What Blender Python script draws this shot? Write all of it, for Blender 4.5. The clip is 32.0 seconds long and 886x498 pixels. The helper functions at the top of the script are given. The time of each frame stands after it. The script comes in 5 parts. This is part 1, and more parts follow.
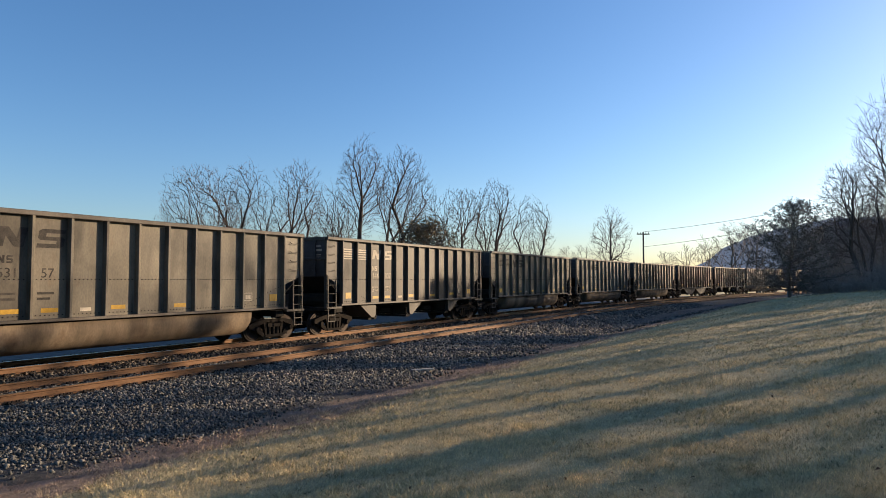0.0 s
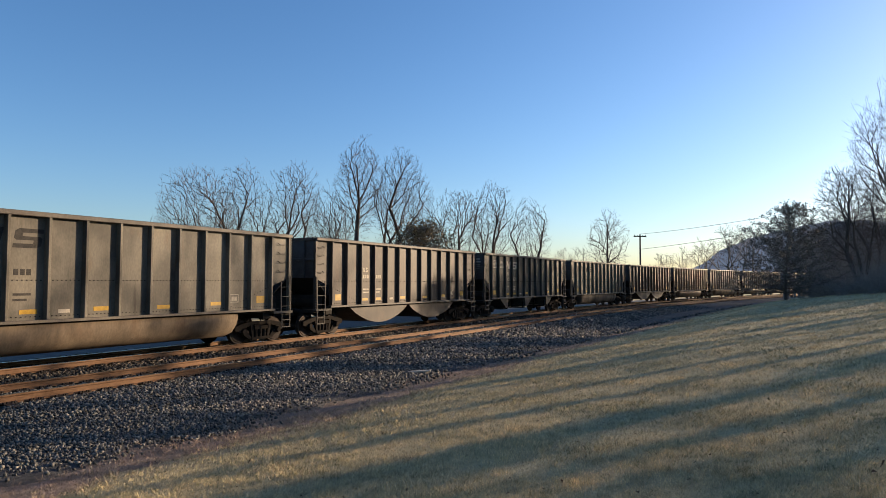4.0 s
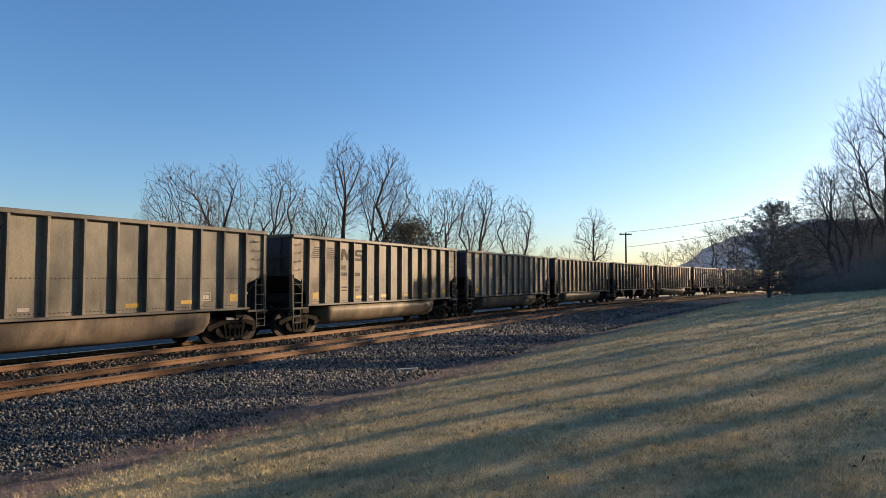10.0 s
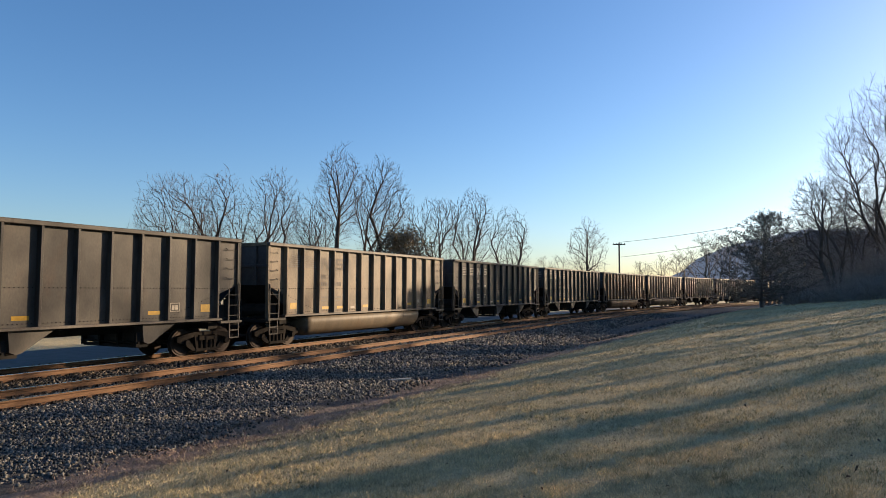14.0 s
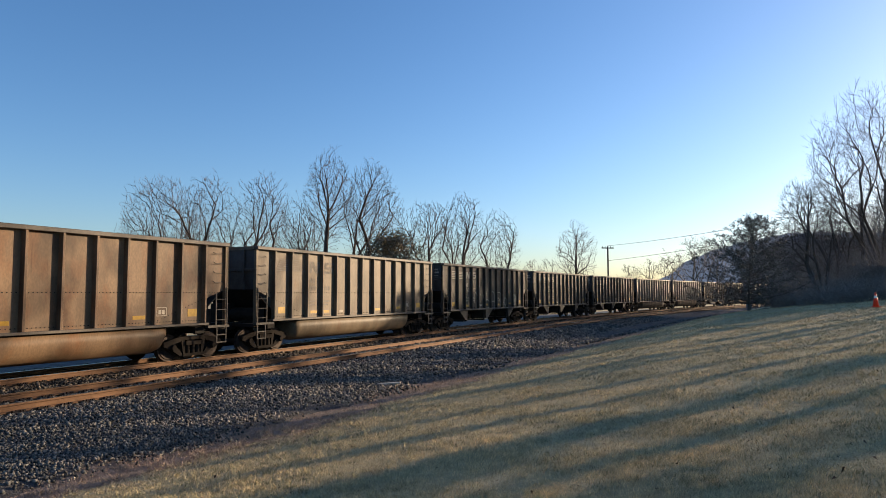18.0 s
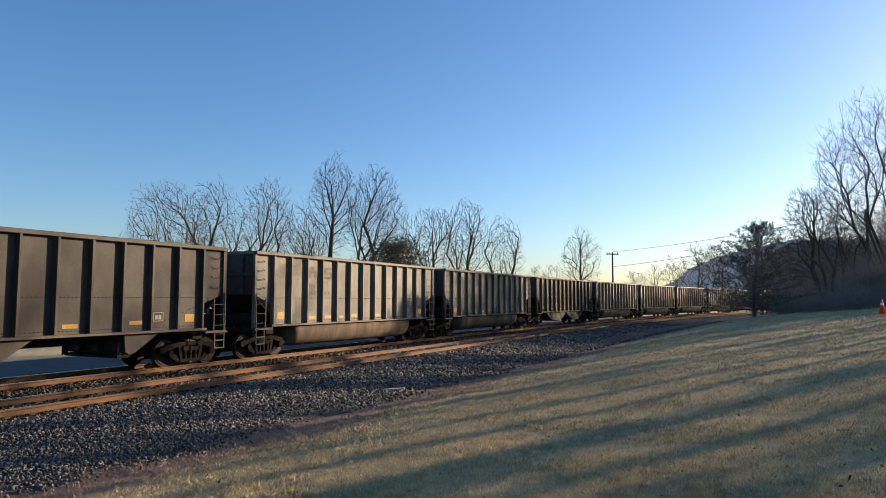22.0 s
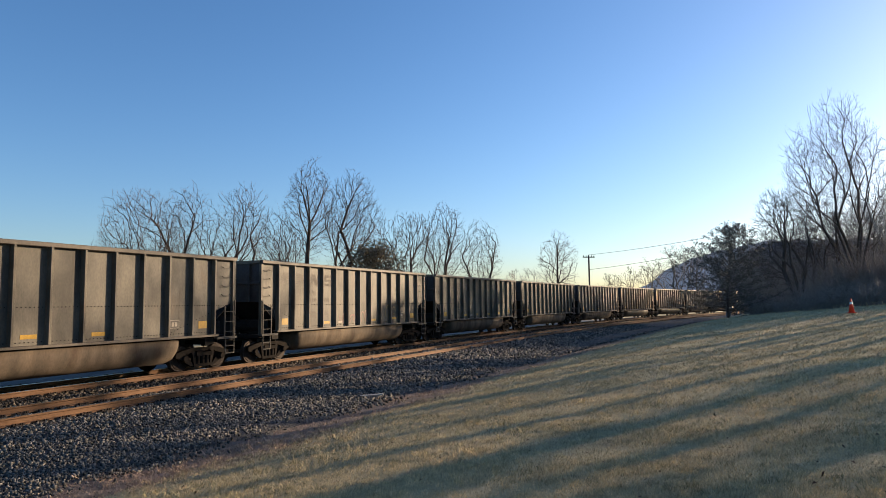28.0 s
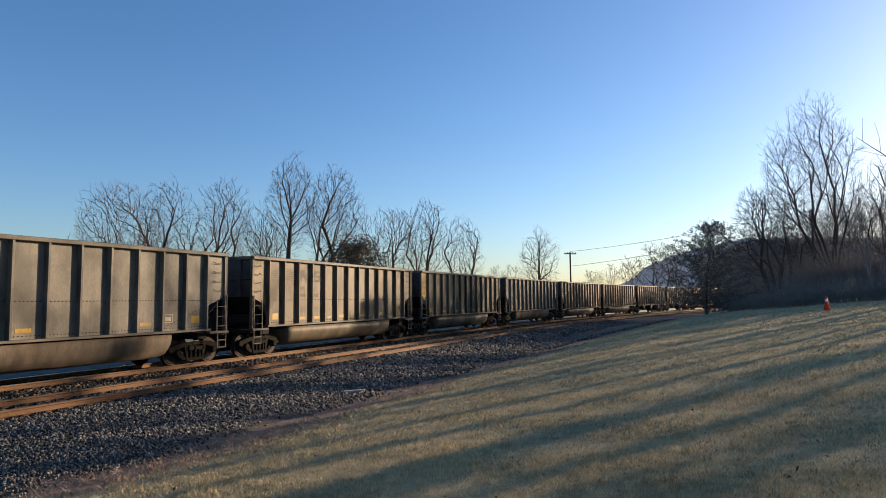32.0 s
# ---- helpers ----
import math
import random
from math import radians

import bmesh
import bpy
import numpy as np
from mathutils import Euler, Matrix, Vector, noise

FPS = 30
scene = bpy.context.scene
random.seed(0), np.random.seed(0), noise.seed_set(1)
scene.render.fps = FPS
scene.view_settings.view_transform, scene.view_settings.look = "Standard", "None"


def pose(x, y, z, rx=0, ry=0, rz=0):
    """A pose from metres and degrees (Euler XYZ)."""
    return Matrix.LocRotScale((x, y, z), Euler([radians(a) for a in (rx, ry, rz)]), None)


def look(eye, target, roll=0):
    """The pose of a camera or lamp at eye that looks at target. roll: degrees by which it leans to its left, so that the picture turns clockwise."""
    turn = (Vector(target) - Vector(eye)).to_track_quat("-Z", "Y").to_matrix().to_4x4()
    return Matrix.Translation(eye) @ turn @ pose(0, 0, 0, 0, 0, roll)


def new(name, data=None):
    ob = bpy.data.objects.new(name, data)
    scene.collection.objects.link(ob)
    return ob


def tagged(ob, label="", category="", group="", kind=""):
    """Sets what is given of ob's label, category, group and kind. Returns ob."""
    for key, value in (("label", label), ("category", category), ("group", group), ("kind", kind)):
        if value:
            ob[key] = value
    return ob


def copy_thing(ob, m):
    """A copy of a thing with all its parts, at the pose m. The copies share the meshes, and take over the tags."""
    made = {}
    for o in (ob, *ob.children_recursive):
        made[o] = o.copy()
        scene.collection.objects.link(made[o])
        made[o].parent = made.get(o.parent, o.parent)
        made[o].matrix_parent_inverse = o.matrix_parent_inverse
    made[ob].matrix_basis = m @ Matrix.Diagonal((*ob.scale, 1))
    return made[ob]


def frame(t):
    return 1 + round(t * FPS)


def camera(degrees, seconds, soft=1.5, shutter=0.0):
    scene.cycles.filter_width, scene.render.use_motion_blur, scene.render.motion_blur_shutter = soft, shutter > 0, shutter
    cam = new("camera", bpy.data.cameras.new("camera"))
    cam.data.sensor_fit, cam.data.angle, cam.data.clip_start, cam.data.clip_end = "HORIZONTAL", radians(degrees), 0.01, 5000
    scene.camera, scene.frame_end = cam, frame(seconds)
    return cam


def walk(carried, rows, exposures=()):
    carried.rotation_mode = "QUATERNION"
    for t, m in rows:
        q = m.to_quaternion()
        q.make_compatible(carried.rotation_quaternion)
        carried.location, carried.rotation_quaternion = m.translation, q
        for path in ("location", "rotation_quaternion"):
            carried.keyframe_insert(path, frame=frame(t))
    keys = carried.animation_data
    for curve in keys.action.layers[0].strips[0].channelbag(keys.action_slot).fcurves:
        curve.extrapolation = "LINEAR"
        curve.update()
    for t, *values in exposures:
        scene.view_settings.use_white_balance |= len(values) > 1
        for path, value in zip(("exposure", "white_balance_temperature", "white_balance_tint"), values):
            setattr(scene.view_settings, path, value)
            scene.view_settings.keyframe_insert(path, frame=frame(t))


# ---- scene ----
# ---- camera ----
EYE = (0.0, 0.0, 2.298)
# seconds, turn to the left of the track, tilt up, roll: degrees
AIM = [
    (0, 29.29, 2.69, -0.07), (0.5, 29.3, 2.67, -0.25), (1, 29.27, 2.67, -0.29), (1.5, 29.26, 2.67, -0.26), (2, 29.25, 2.64, -0.33),
    (2.5, 29.27, 2.67, -0.11), (3, 29.26, 2.7, -0.14), (3.5, 29.17, 2.75, -0.02), (5.5, 28.66, 3.19, 0.04), (6, 28.59, 3.25, 0.09),
    (6.5, 28.61, 3.29, 0.15), (7, 28.61, 3.33, -0.25), (7.5, 28.68, 3.33, -0.41), (8, 28.76, 3.2, -0.46), (8.5, 28.74, 2.85, -0.01),
    (9, 28.31, 2.73, -0.1), (9.5, 27.98, 2.7, 0.03), (10, 27.89, 2.66, 0.06), (10.5, 27.83, 2.74, -0.03), (11, 27.83, 2.79, -0.07),
    (11.5, 27.84, 2.83, 0.14), (12, 27.43, 2.9, 0.22), (12.5, 27.38, 3.09, 0.32), (13, 27.25, 3.2, 0.19), (13.5, 27.21, 3.39, 0.17),
    (14, 27.36, 3.51, 0.1), (14.5, 27.6, 3.54, 0.38), (16.5, 27.15, 3.58, -0.01), (17, 26.73, 3.63, -0.14), (17.5, 26.64, 3.68, 0.02),
    (18, 26.44, 3.83, -0.05), (18.5, 26.43, 3.84, -0.06), (19, 26.58, 3.88, 0.18), (19.5, 26.55, 3.95, 0.07), (20, 26.67, 4.03, 0.18),
    (20.5, 26.74, 4.11, 0.32), (21, 26.75, 4.2, 0.14), (21.5, 26.76, 4.27, 0.04), (22, 26.82, 4.32, 0.11), (22.5, 26.79, 4.39, -0.03),
    (23, 26.69, 4.47, -0.12), (23.5, 26.61, 4.61, 0.11), (24, 26.47, 4.72, -0.28), (24.5, 25.79, 4.61, -0.39), (25, 24.75, 4.31, -0.43),
    (25.5, 24.78, 4.35, -0.64), (27.5, 24.85, 4.65, -0.85), (28, 24.87, 4.72, -0.65), (28.5, 25.06, 4.65, -0.31), (29, 25.07, 4.57, -0.38),
    (29.5, 25.14, 4.52, -0.25), (30, 25.12, 4.48, 0.01), (30.5, 25.05, 4.49, -0.08), (31, 24.84, 4.49, -0.3), (31.5, 24.31, 4.43, -0.48),
    (32, 23.33, 4.35, -0.44),
]
cam = camera(67.44, 32.0, 0.8)


def aim(yaw, pitch, roll):
    a, b = radians(yaw), radians(pitch)
    ahead = Vector((-math.sin(a) * math.cos(b), math.cos(a) * math.cos(b), math.sin(b)))
    return look(EYE, Vector(EYE) + ahead * 10, roll)


walk(cam, [(t, aim(*a)) for t, *a in AIM], [(0, 1.23, 5780, 16), (31, 1.23, 5780, 16), (32, 1.12, 5740, 16)])

# ---- world, sun, exposure ----
SUN_AZ, SUN_EL = 33.5, 11.0
world = bpy.data.worlds.new("sky")
scene.world = world
world.use_nodes = True
wn = world.node_tree.nodes
sky = wn.new("ShaderNodeTexSky")
sky.sky_type = "NISHITA"
sky.sun_disc = False
sky.sun_elevation, sky.sun_rotation = radians(SUN_EL), radians(SUN_AZ)
sky.altitude, sky.air_density, sky.dust_density, sky.ozone_density = 200, 1.0, 0.95, 2.6
wn["Background"].inputs["Strength"].default_value = 0.081
vivid = wn.new("ShaderNodeHueSaturation")
vivid.inputs["Saturation"].default_value = 1.12
world.node_tree.links.new(sky.outputs[0], vivid.inputs["Color"])
world.node_tree.links.new(vivid.outputs[0], wn["Background"].inputs["Color"])
sun = new("sun", bpy.data.lights.new("sun", "SUN"))
sun.data.energy, sun.data.angle, sun.data.color = 5.2, radians(0.6), (1.0, 0.72, 0.40)
sun_dir = Vector((math.sin(radians(SUN_AZ)) * math.cos(radians(SUN_EL)), math.cos(radians(SUN_AZ)) * math.cos(radians(SUN_EL)), math.sin(radians(SUN_EL))))
sun.matrix_world = look(sun_dir * 400, (0, 0, 0))


# ---- materials ----
def node_mat(name, rough=0.8, metal=0.0, spec=0.2):
    m = bpy.data.materials.new(name)
    m.use_nodes = True
    nt = m.node_tree
    b = nt.nodes["Principled BSDF"]
    b.inputs["Roughness"].default_value, b.inputs["Metallic"].default_value = rough, metal
    b.inputs["Specular IOR Level"].default_value = spec
    return m, nt, b


def noise_node(nt, scale, detail=4.0, stretch=(1, 1, 1), coord="Object", rough=0.55):
    tc, mp, n = nt.nodes.new("ShaderNodeTexCoord"), nt.nodes.new("ShaderNodeMapping"), nt.nodes.new("ShaderNodeTexNoise")
    mp.inputs["Scale"].default_value = stretch
    n.inputs["Scale"].default_value, n.inputs["Detail"].default_value, n.inputs["Roughness"].default_value = scale, detail, rough
    nt.links.new(tc.outputs[coord], mp.inputs[0])
    nt.links.new(mp.outputs[0], n.inputs["Vector"])
    return n


def ramp(nt, src, stops):
    r = nt.nodes.new("ShaderNodeValToRGB")
    e = r.color_ramp.elements
    while len(e) < len(stops):
        e.new(0.5)
    for k, (p, c) in zip(e, stops):
        k.position, k.color = p, (*c, 1) if len(c) == 3 else c
    nt.links.new(src, r.inputs[0])
    return r


def mix(nt, fac, a, b, how="MIX"):
    n = nt.nodes.new("ShaderNodeMix")
    n.data_type, n.blend_type = "RGBA", how
    for sock, v in ((n.inputs[0], fac), (n.inputs[6], a), (n.inputs[7], b)):
        if hasattr(v, "is_output"):
            nt.links.new(v, sock)
        else:
            sock.default_value = v if isinstance(v, float) else (*v, 1)
    return n.outputs[2]


def bump(nt, b, height, strength, distance):
    n = nt.nodes.new("ShaderNodeBump")
    n.inputs["Strength"].default_value, n.inputs["Distance"].default_value = strength, distance
    nt.links.new(height, n.inputs["Height"])
    nt.links.new(n.outputs[0], b.inputs["Normal"])


def plain(name, low, high, scale=6.0, rough=0.8, metal=0.0, bumpy=0.2, dist=0.01, stretch=(1, 1, 1), spec=0.2):
    """Two tones mixed by a fine and a coarse noise, with a slight relief."""
    m, nt, b = node_mat(name, rough, metal, spec)
    n1, n2 = noise_node(nt, scale, 5, stretch), noise_node(nt, scale * 7, 4, stretch)
    r1, r2 = ramp(nt, n1.outputs[0], [(0.35, low), (0.65, high)]), ramp(nt, n2.outputs[0], [(0.3, low), (0.7, high)])
    nt.links.new(mix(nt, 0.45, r1.outputs[0], r2.outputs[0]), b.inputs["Base Color"])
    if bumpy:
        bump(nt, b, n2.outputs[0], bumpy, dist)
    return m


def car_paint(name, base, dirt, rust, rust_amount=0.5, rough=0.58):
    """Weathered steel paint: tone drifts from car to car, streaks run down, rust blooms in patches."""
    m, nt, b = node_mat(name, rough, 0.0, 0.2)
    info = nt.nodes.new("ShaderNodeObjectInfo")
    tc = nt.nodes.new("ShaderNodeTexCoord")
    off = nt.nodes.new("ShaderNodeVectorMath")
    off.operation = "MULTIPLY_ADD"
    nt.links.new(info.outputs["Random"], off.inputs[1])
    off.inputs[0].default_value = (31, 47, 19)
    nt.links.new(tc.outputs["Object"], off.inputs[2])

    def tex(scale, stretch, detail=5):
        mp, n = nt.nodes.new("ShaderNodeMapping"), nt.nodes.new("ShaderNodeTexNoise")
        mp.inputs["Scale"].default_value = stretch
        n.inputs["Scale"].default_value, n.inputs["Detail"].default_value = scale, detail
        nt.links.new(off.outputs[0], mp.inputs[0])
        nt.links.new(mp.outputs[0], n.inputs["Vector"])
        return n.outputs[0]

    streak = ramp(nt, tex(1.3, (1, 1.3, 0.25)), [(0.38, (0, 0, 0)), (0.68, (1, 1, 1))]).outputs[0]
    cloud = ramp(nt, tex(0.8, (1, 1, 0.8)), [(0.32, (0, 0, 0)), (0.7, (1, 1, 1))]).outputs[0]
    fine = tex(22, (1, 1, 0.5), 6)
    patch = ramp(nt, tex(1.9, (1, 1, 0.5), 8), [(0.62 - 0.2 * rust_amount, (0, 0, 0)), (0.78 - 0.12 * rust_amount, (1, 1, 1))]).outputs[0]
    c = mix(nt, streak, base, dirt)
    c = mix(nt, cloud, c, mix(nt, 0.55, c, dirt))
    fade = nt.nodes.new("ShaderNodeMath")
    fade.operation = "MULTIPLY"
    nt.links.new(patch, fade.inputs[0])
    fade.inputs[1].default_value = 0.35 + 0.5 * rust_amount
    c = mix(nt, fade.outputs[0], c, rust)
    grain = ramp(nt, fine, [(0.3, (0.82, 0.82, 0.82)), (0.7, (1.1, 1.08, 1.05))]).outputs[0]
    c = mix(nt, 1.0, c, grain, "MULTIPLY")
    smudge = ramp(nt, tex(0.75, (1, 1, 0.7), 3), [(0.36, (0.52, 0.52, 0.53)), (0.52, (1.0, 1.0, 1.0)), (0.72, (1.16, 1.14, 1.1))]).outputs[0]
    c = mix(nt, 1.0, c, smudge, "MULTIPLY")
    drip = ramp(nt, tex(3.4, (1, 1.3, 0.10), 3), [(0.66, (1, 1, 1)), (0.78, (0.5, 0.46, 0.43))]).outputs[0]
    c = mix(nt, 1.0, c, drip, "MULTIPLY")
    tone = ramp(nt, info.outputs["Random"], [(0.0, (0.86, 0.87, 0.9)), (1.0, (1.1, 1.07, 1.02))]).outputs[0]
    c = mix(nt, 1.0, c, tone, "MULTIPLY")
    nt.links.new(c, b.inputs["Base Color"])
    bump(nt, b, fine, 0.12, 0.004)
    return m


PAINT = {
    "grey": car_paint("weathered_grey_paint", (0.147, 0.132, 0.102), (0.09, 0.081, 0.064), (0.10, 0.060, 0.034), 0.15),
    "pale": car_paint("pale_grey_paint", (0.168, 0.155, 0.128), (0.105, 0.098, 0.083), (0.11, 0.070, 0.042), 0.1),
    "tan": car_paint("tan_weathered_paint", (0.16, 0.125, 0.082), (0.103, 0.081, 0.054), (0.115, 0.058, 0.026), 0.3),
    "rust": car_paint("rusty_orange_brown_paint", (0.165, 0.112, 0.066), (0.11, 0.074, 0.045), (0.13, 0.055, 0.020), 0.6),
    "black": car_paint("faded_black_paint", (0.043, 0.041, 0.037), (0.058, 0.052, 0.044), (0.052, 0.032, 0.020), 0.2),
    "soot": car_paint("dark_brown_black_paint", (0.052, 0.046, 0.039), (0.066, 0.055, 0.044), (0.07, 0.038, 0.022), 0.3),
    "brown": car_paint("oxide_brown_paint", (0.058, 0.044, 0.036), (0.044, 0.036, 0.03), (0.09, 0.055, 0.036), 0.35),
    "grime": car_paint("brown_grimy_steel", (0.165, 0.130, 0.092), (0.070, 0.056, 0.042), (0.06, 0.036, 0.022), 0.45, 0.85),
    # Top chords and sills, a tone darker than the light-coloured sides.
    "chord": car_paint("dark_chord_steel", (0.11, 0.097, 0.080), (0.075, 0.066, 0.056), (0.06, 0.04, 0.028), 0.3),
    "yellow": car_paint("yellow_orange_paint", (0.518, 0.274, 0.022), (0.432, 0.230, 0.036), (0.216, 0.101, 0.036), 0.1),
}
# Tuned close to black, for bogies, couplers and insulators.
STEEL = plain("near_black_bogie_steel", (0.006, 0.0055, 0.005), (0.024, 0.020, 0.017), 5, 0.85, spec=0.04)
WHEEL = plain("worn_wheel_steel", (0.016, 0.012, 0.009), (0.055, 0.038, 0.028), 4, 0.75, 0.1)
# Car ends: the shade between cars is put into this dark colour.
END = plain("shade_dark_end_steel", (0.022, 0.022, 0.024), (0.055, 0.053, 0.052), 2, 0.6, spec=0.35)
# Near black: dark rivets and gear, and recess shade painted on end slopes.
DARK = plain("dark_steel_and_shade", (0.008, 0.0075, 0.007), (0.022, 0.019, 0.016), 3, 0.9)
GRAB = plain("worn_ladder_steel", (0.038, 0.035, 0.03), (0.09, 0.08, 0.066), 9, 0.75)
REFLECT = plain("yellow_reflective_tape", (0.20, 0.118, 0.006), (0.35, 0.205, 0.012), 6, 0.45, 0, 0)
STENCIL_W = plain("faded_white_stencil", (0.20, 0.18, 0.145), (0.40, 0.355, 0.28), 5, 0.7, 0, 0)
STENCIL_F = plain("worn_grey_stencil", (0.075, 0.066, 0.056), (0.16, 0.143, 0.12), 4, 0.8, 0, 0)
STENCIL_B = plain("faded_black_stencil", (0.014, 0.013, 0.013), (0.055, 0.048, 0.040), 5, 0.8, 0, 0)
RAIL = plain("rusty_rail_side", (0.085, 0.046, 0.024), (0.17, 0.096, 0.050), 6, 0.75, 0.2, 0.3, 0.004, (1, 0.3, 1))
RAILTOP = plain("polished_rail_head", (0.50, 0.47, 0.43), (0.68, 0.65, 0.61), 5, 0.25, 0.9, 0)
TIE = plain("creosoted_timber", (0.035, 0.027, 0.02), (0.085, 0.062, 0.045), 5, 0.9, 0, 0.5, 0.01, (6, 1, 1))
ANCHOR = plain("black_rail_anchor", (0.012, 0.01, 0.009), (0.035, 0.025, 0.02), 9, 0.8)
BARK = plain("grey_brown_bark", (0.035, 0.027, 0.022), (0.085, 0.067, 0.054), 3, 0.95, 0, 0.6, 0.02, (1, 1, 0.25))
BARK_D = plain("dark_bark", (0.05, 0.044, 0.039), (0.115, 0.10, 0.088), 3, 0.95, 0, 0.6, 0.02, (1, 1, 0.25))
# Paler copy of the bark: haze and glare over the woods put into colour.
BARK_H = plain("haze_lightened_bark", (0.14, 0.133, 0.128), (0.27, 0.256, 0.243), 3, 0.95, 0, 0.6, 0.02, (1, 1, 0.25))
BARK_P = plain("pale_bark", (0.14, 0.115, 0.09), (0.26, 0.215, 0.17), 3, 0.95, 0, 0.6, 0.02, (1, 1, 0.25))
TWIG = plain("grey_brown_twigs", (0.07, 0.055, 0.045), (0.14, 0.112, 0.092), 2, 0.9, 0, 0)
# Olive brown, lightened in the colour for the sun on this crown.
NEEDLE_B = plain("sunlit_olive_brown_leaves", (0.10, 0.085, 0.052), (0.23, 0.19, 0.125), 1.5, 0.8, 0, 0)
NEEDLE_D = plain("dark_bushy_foliage", (0.06, 0.064, 0.056), (0.14, 0.142, 0.124), 1.5, 0.8, 0, 0)
NEEDLE = plain("dull_evergreen_leaves", (0.07, 0.066, 0.036), (0.17, 0.15, 0.09), 1.5, 0.7, 0, 0)
BRUSH = plain("dry_brushwood", (0.12, 0.107, 0.096), (0.24, 0.213, 0.187), 2, 0.95, 0, 0)
WIRE = plain("black_cable", (0.02, 0.02, 0.02), (0.05, 0.05, 0.05), 4, 0.6, 0, 0)
ORANGE = plain("orange_cone_plastic", (0.62, 0.045, 0.018), (0.72, 0.07, 0.025), 5, 0.5, 0, 0)
WHITE = plain("white_reflective_collar", (0.72, 0.72, 0.70), (0.82, 0.82, 0.80), 5, 0.4, 0, 0)


# ---- the line of the track ----
CX, CURVE_Y, CURVE_R, LEN = -19.36, 36.8, 410.9, 16.18
NEAR_U = 4.25


def track(s, u=0.0):
    """Place and heading (clockwise) at s metres along the train's track, u metres towards the lawn."""
    if s <= CURVE_Y:
        return CX + u, s, 0.0
    a = (s - CURVE_Y) / CURVE_R
    return CX + CURVE_R - (CURVE_R - u) * math.cos(a), CURVE_Y + (CURVE_R - u) * math.sin(a), a


def track_su(x, y):
    """The track's own measures for a place of the plan (arrays)."""
    x, y = np.asarray(x, float), np.asarray(y, float)
    dx, dy = CX + CURVE_R - x, y - CURVE_Y
    bent = dy > 0
    return np.where(bent, CURVE_Y + CURVE_R * np.arctan2(dy, dx), y), np.where(bent, CURVE_R - np.hypot(dx, dy), x - CX)


PROFILE_U = [-400, -60, -9, -6.0, -2.3, 6.5, 7.4, 9.75, 13.5, 19.36, 25.0, 39, 80, 400]
PROFILE_Z = [-1.2, -1.0, -0.85, -0.75, -0.26, -0.26, -0.34, -0.5, -0.04, 0.68, 1.4, 2.45, 3.8, 7.0]


def rolling(x, y):
    return 0.05 * np.sin(x * 0.55 + 0.2 * y) * np.sin(y * 0.31 + 1.0) + 0.02 * np.sin(x * 2.1 + y * 0.7) * np.sin(y * 1.7 - x)


def ground_z(x, y):
    s, u = track_su(x, y)
    z = np.interp(u, PROFILE_U, PROFILE_Z)
    lawn = np.clip((u - 10.0) / 6.0, 0, 1)
    far = np.clip(y - 8, 0, 45) * 0.012
    return z + lawn * (far + rolling(np.asarray(x, float), np.asarray(y, float)))


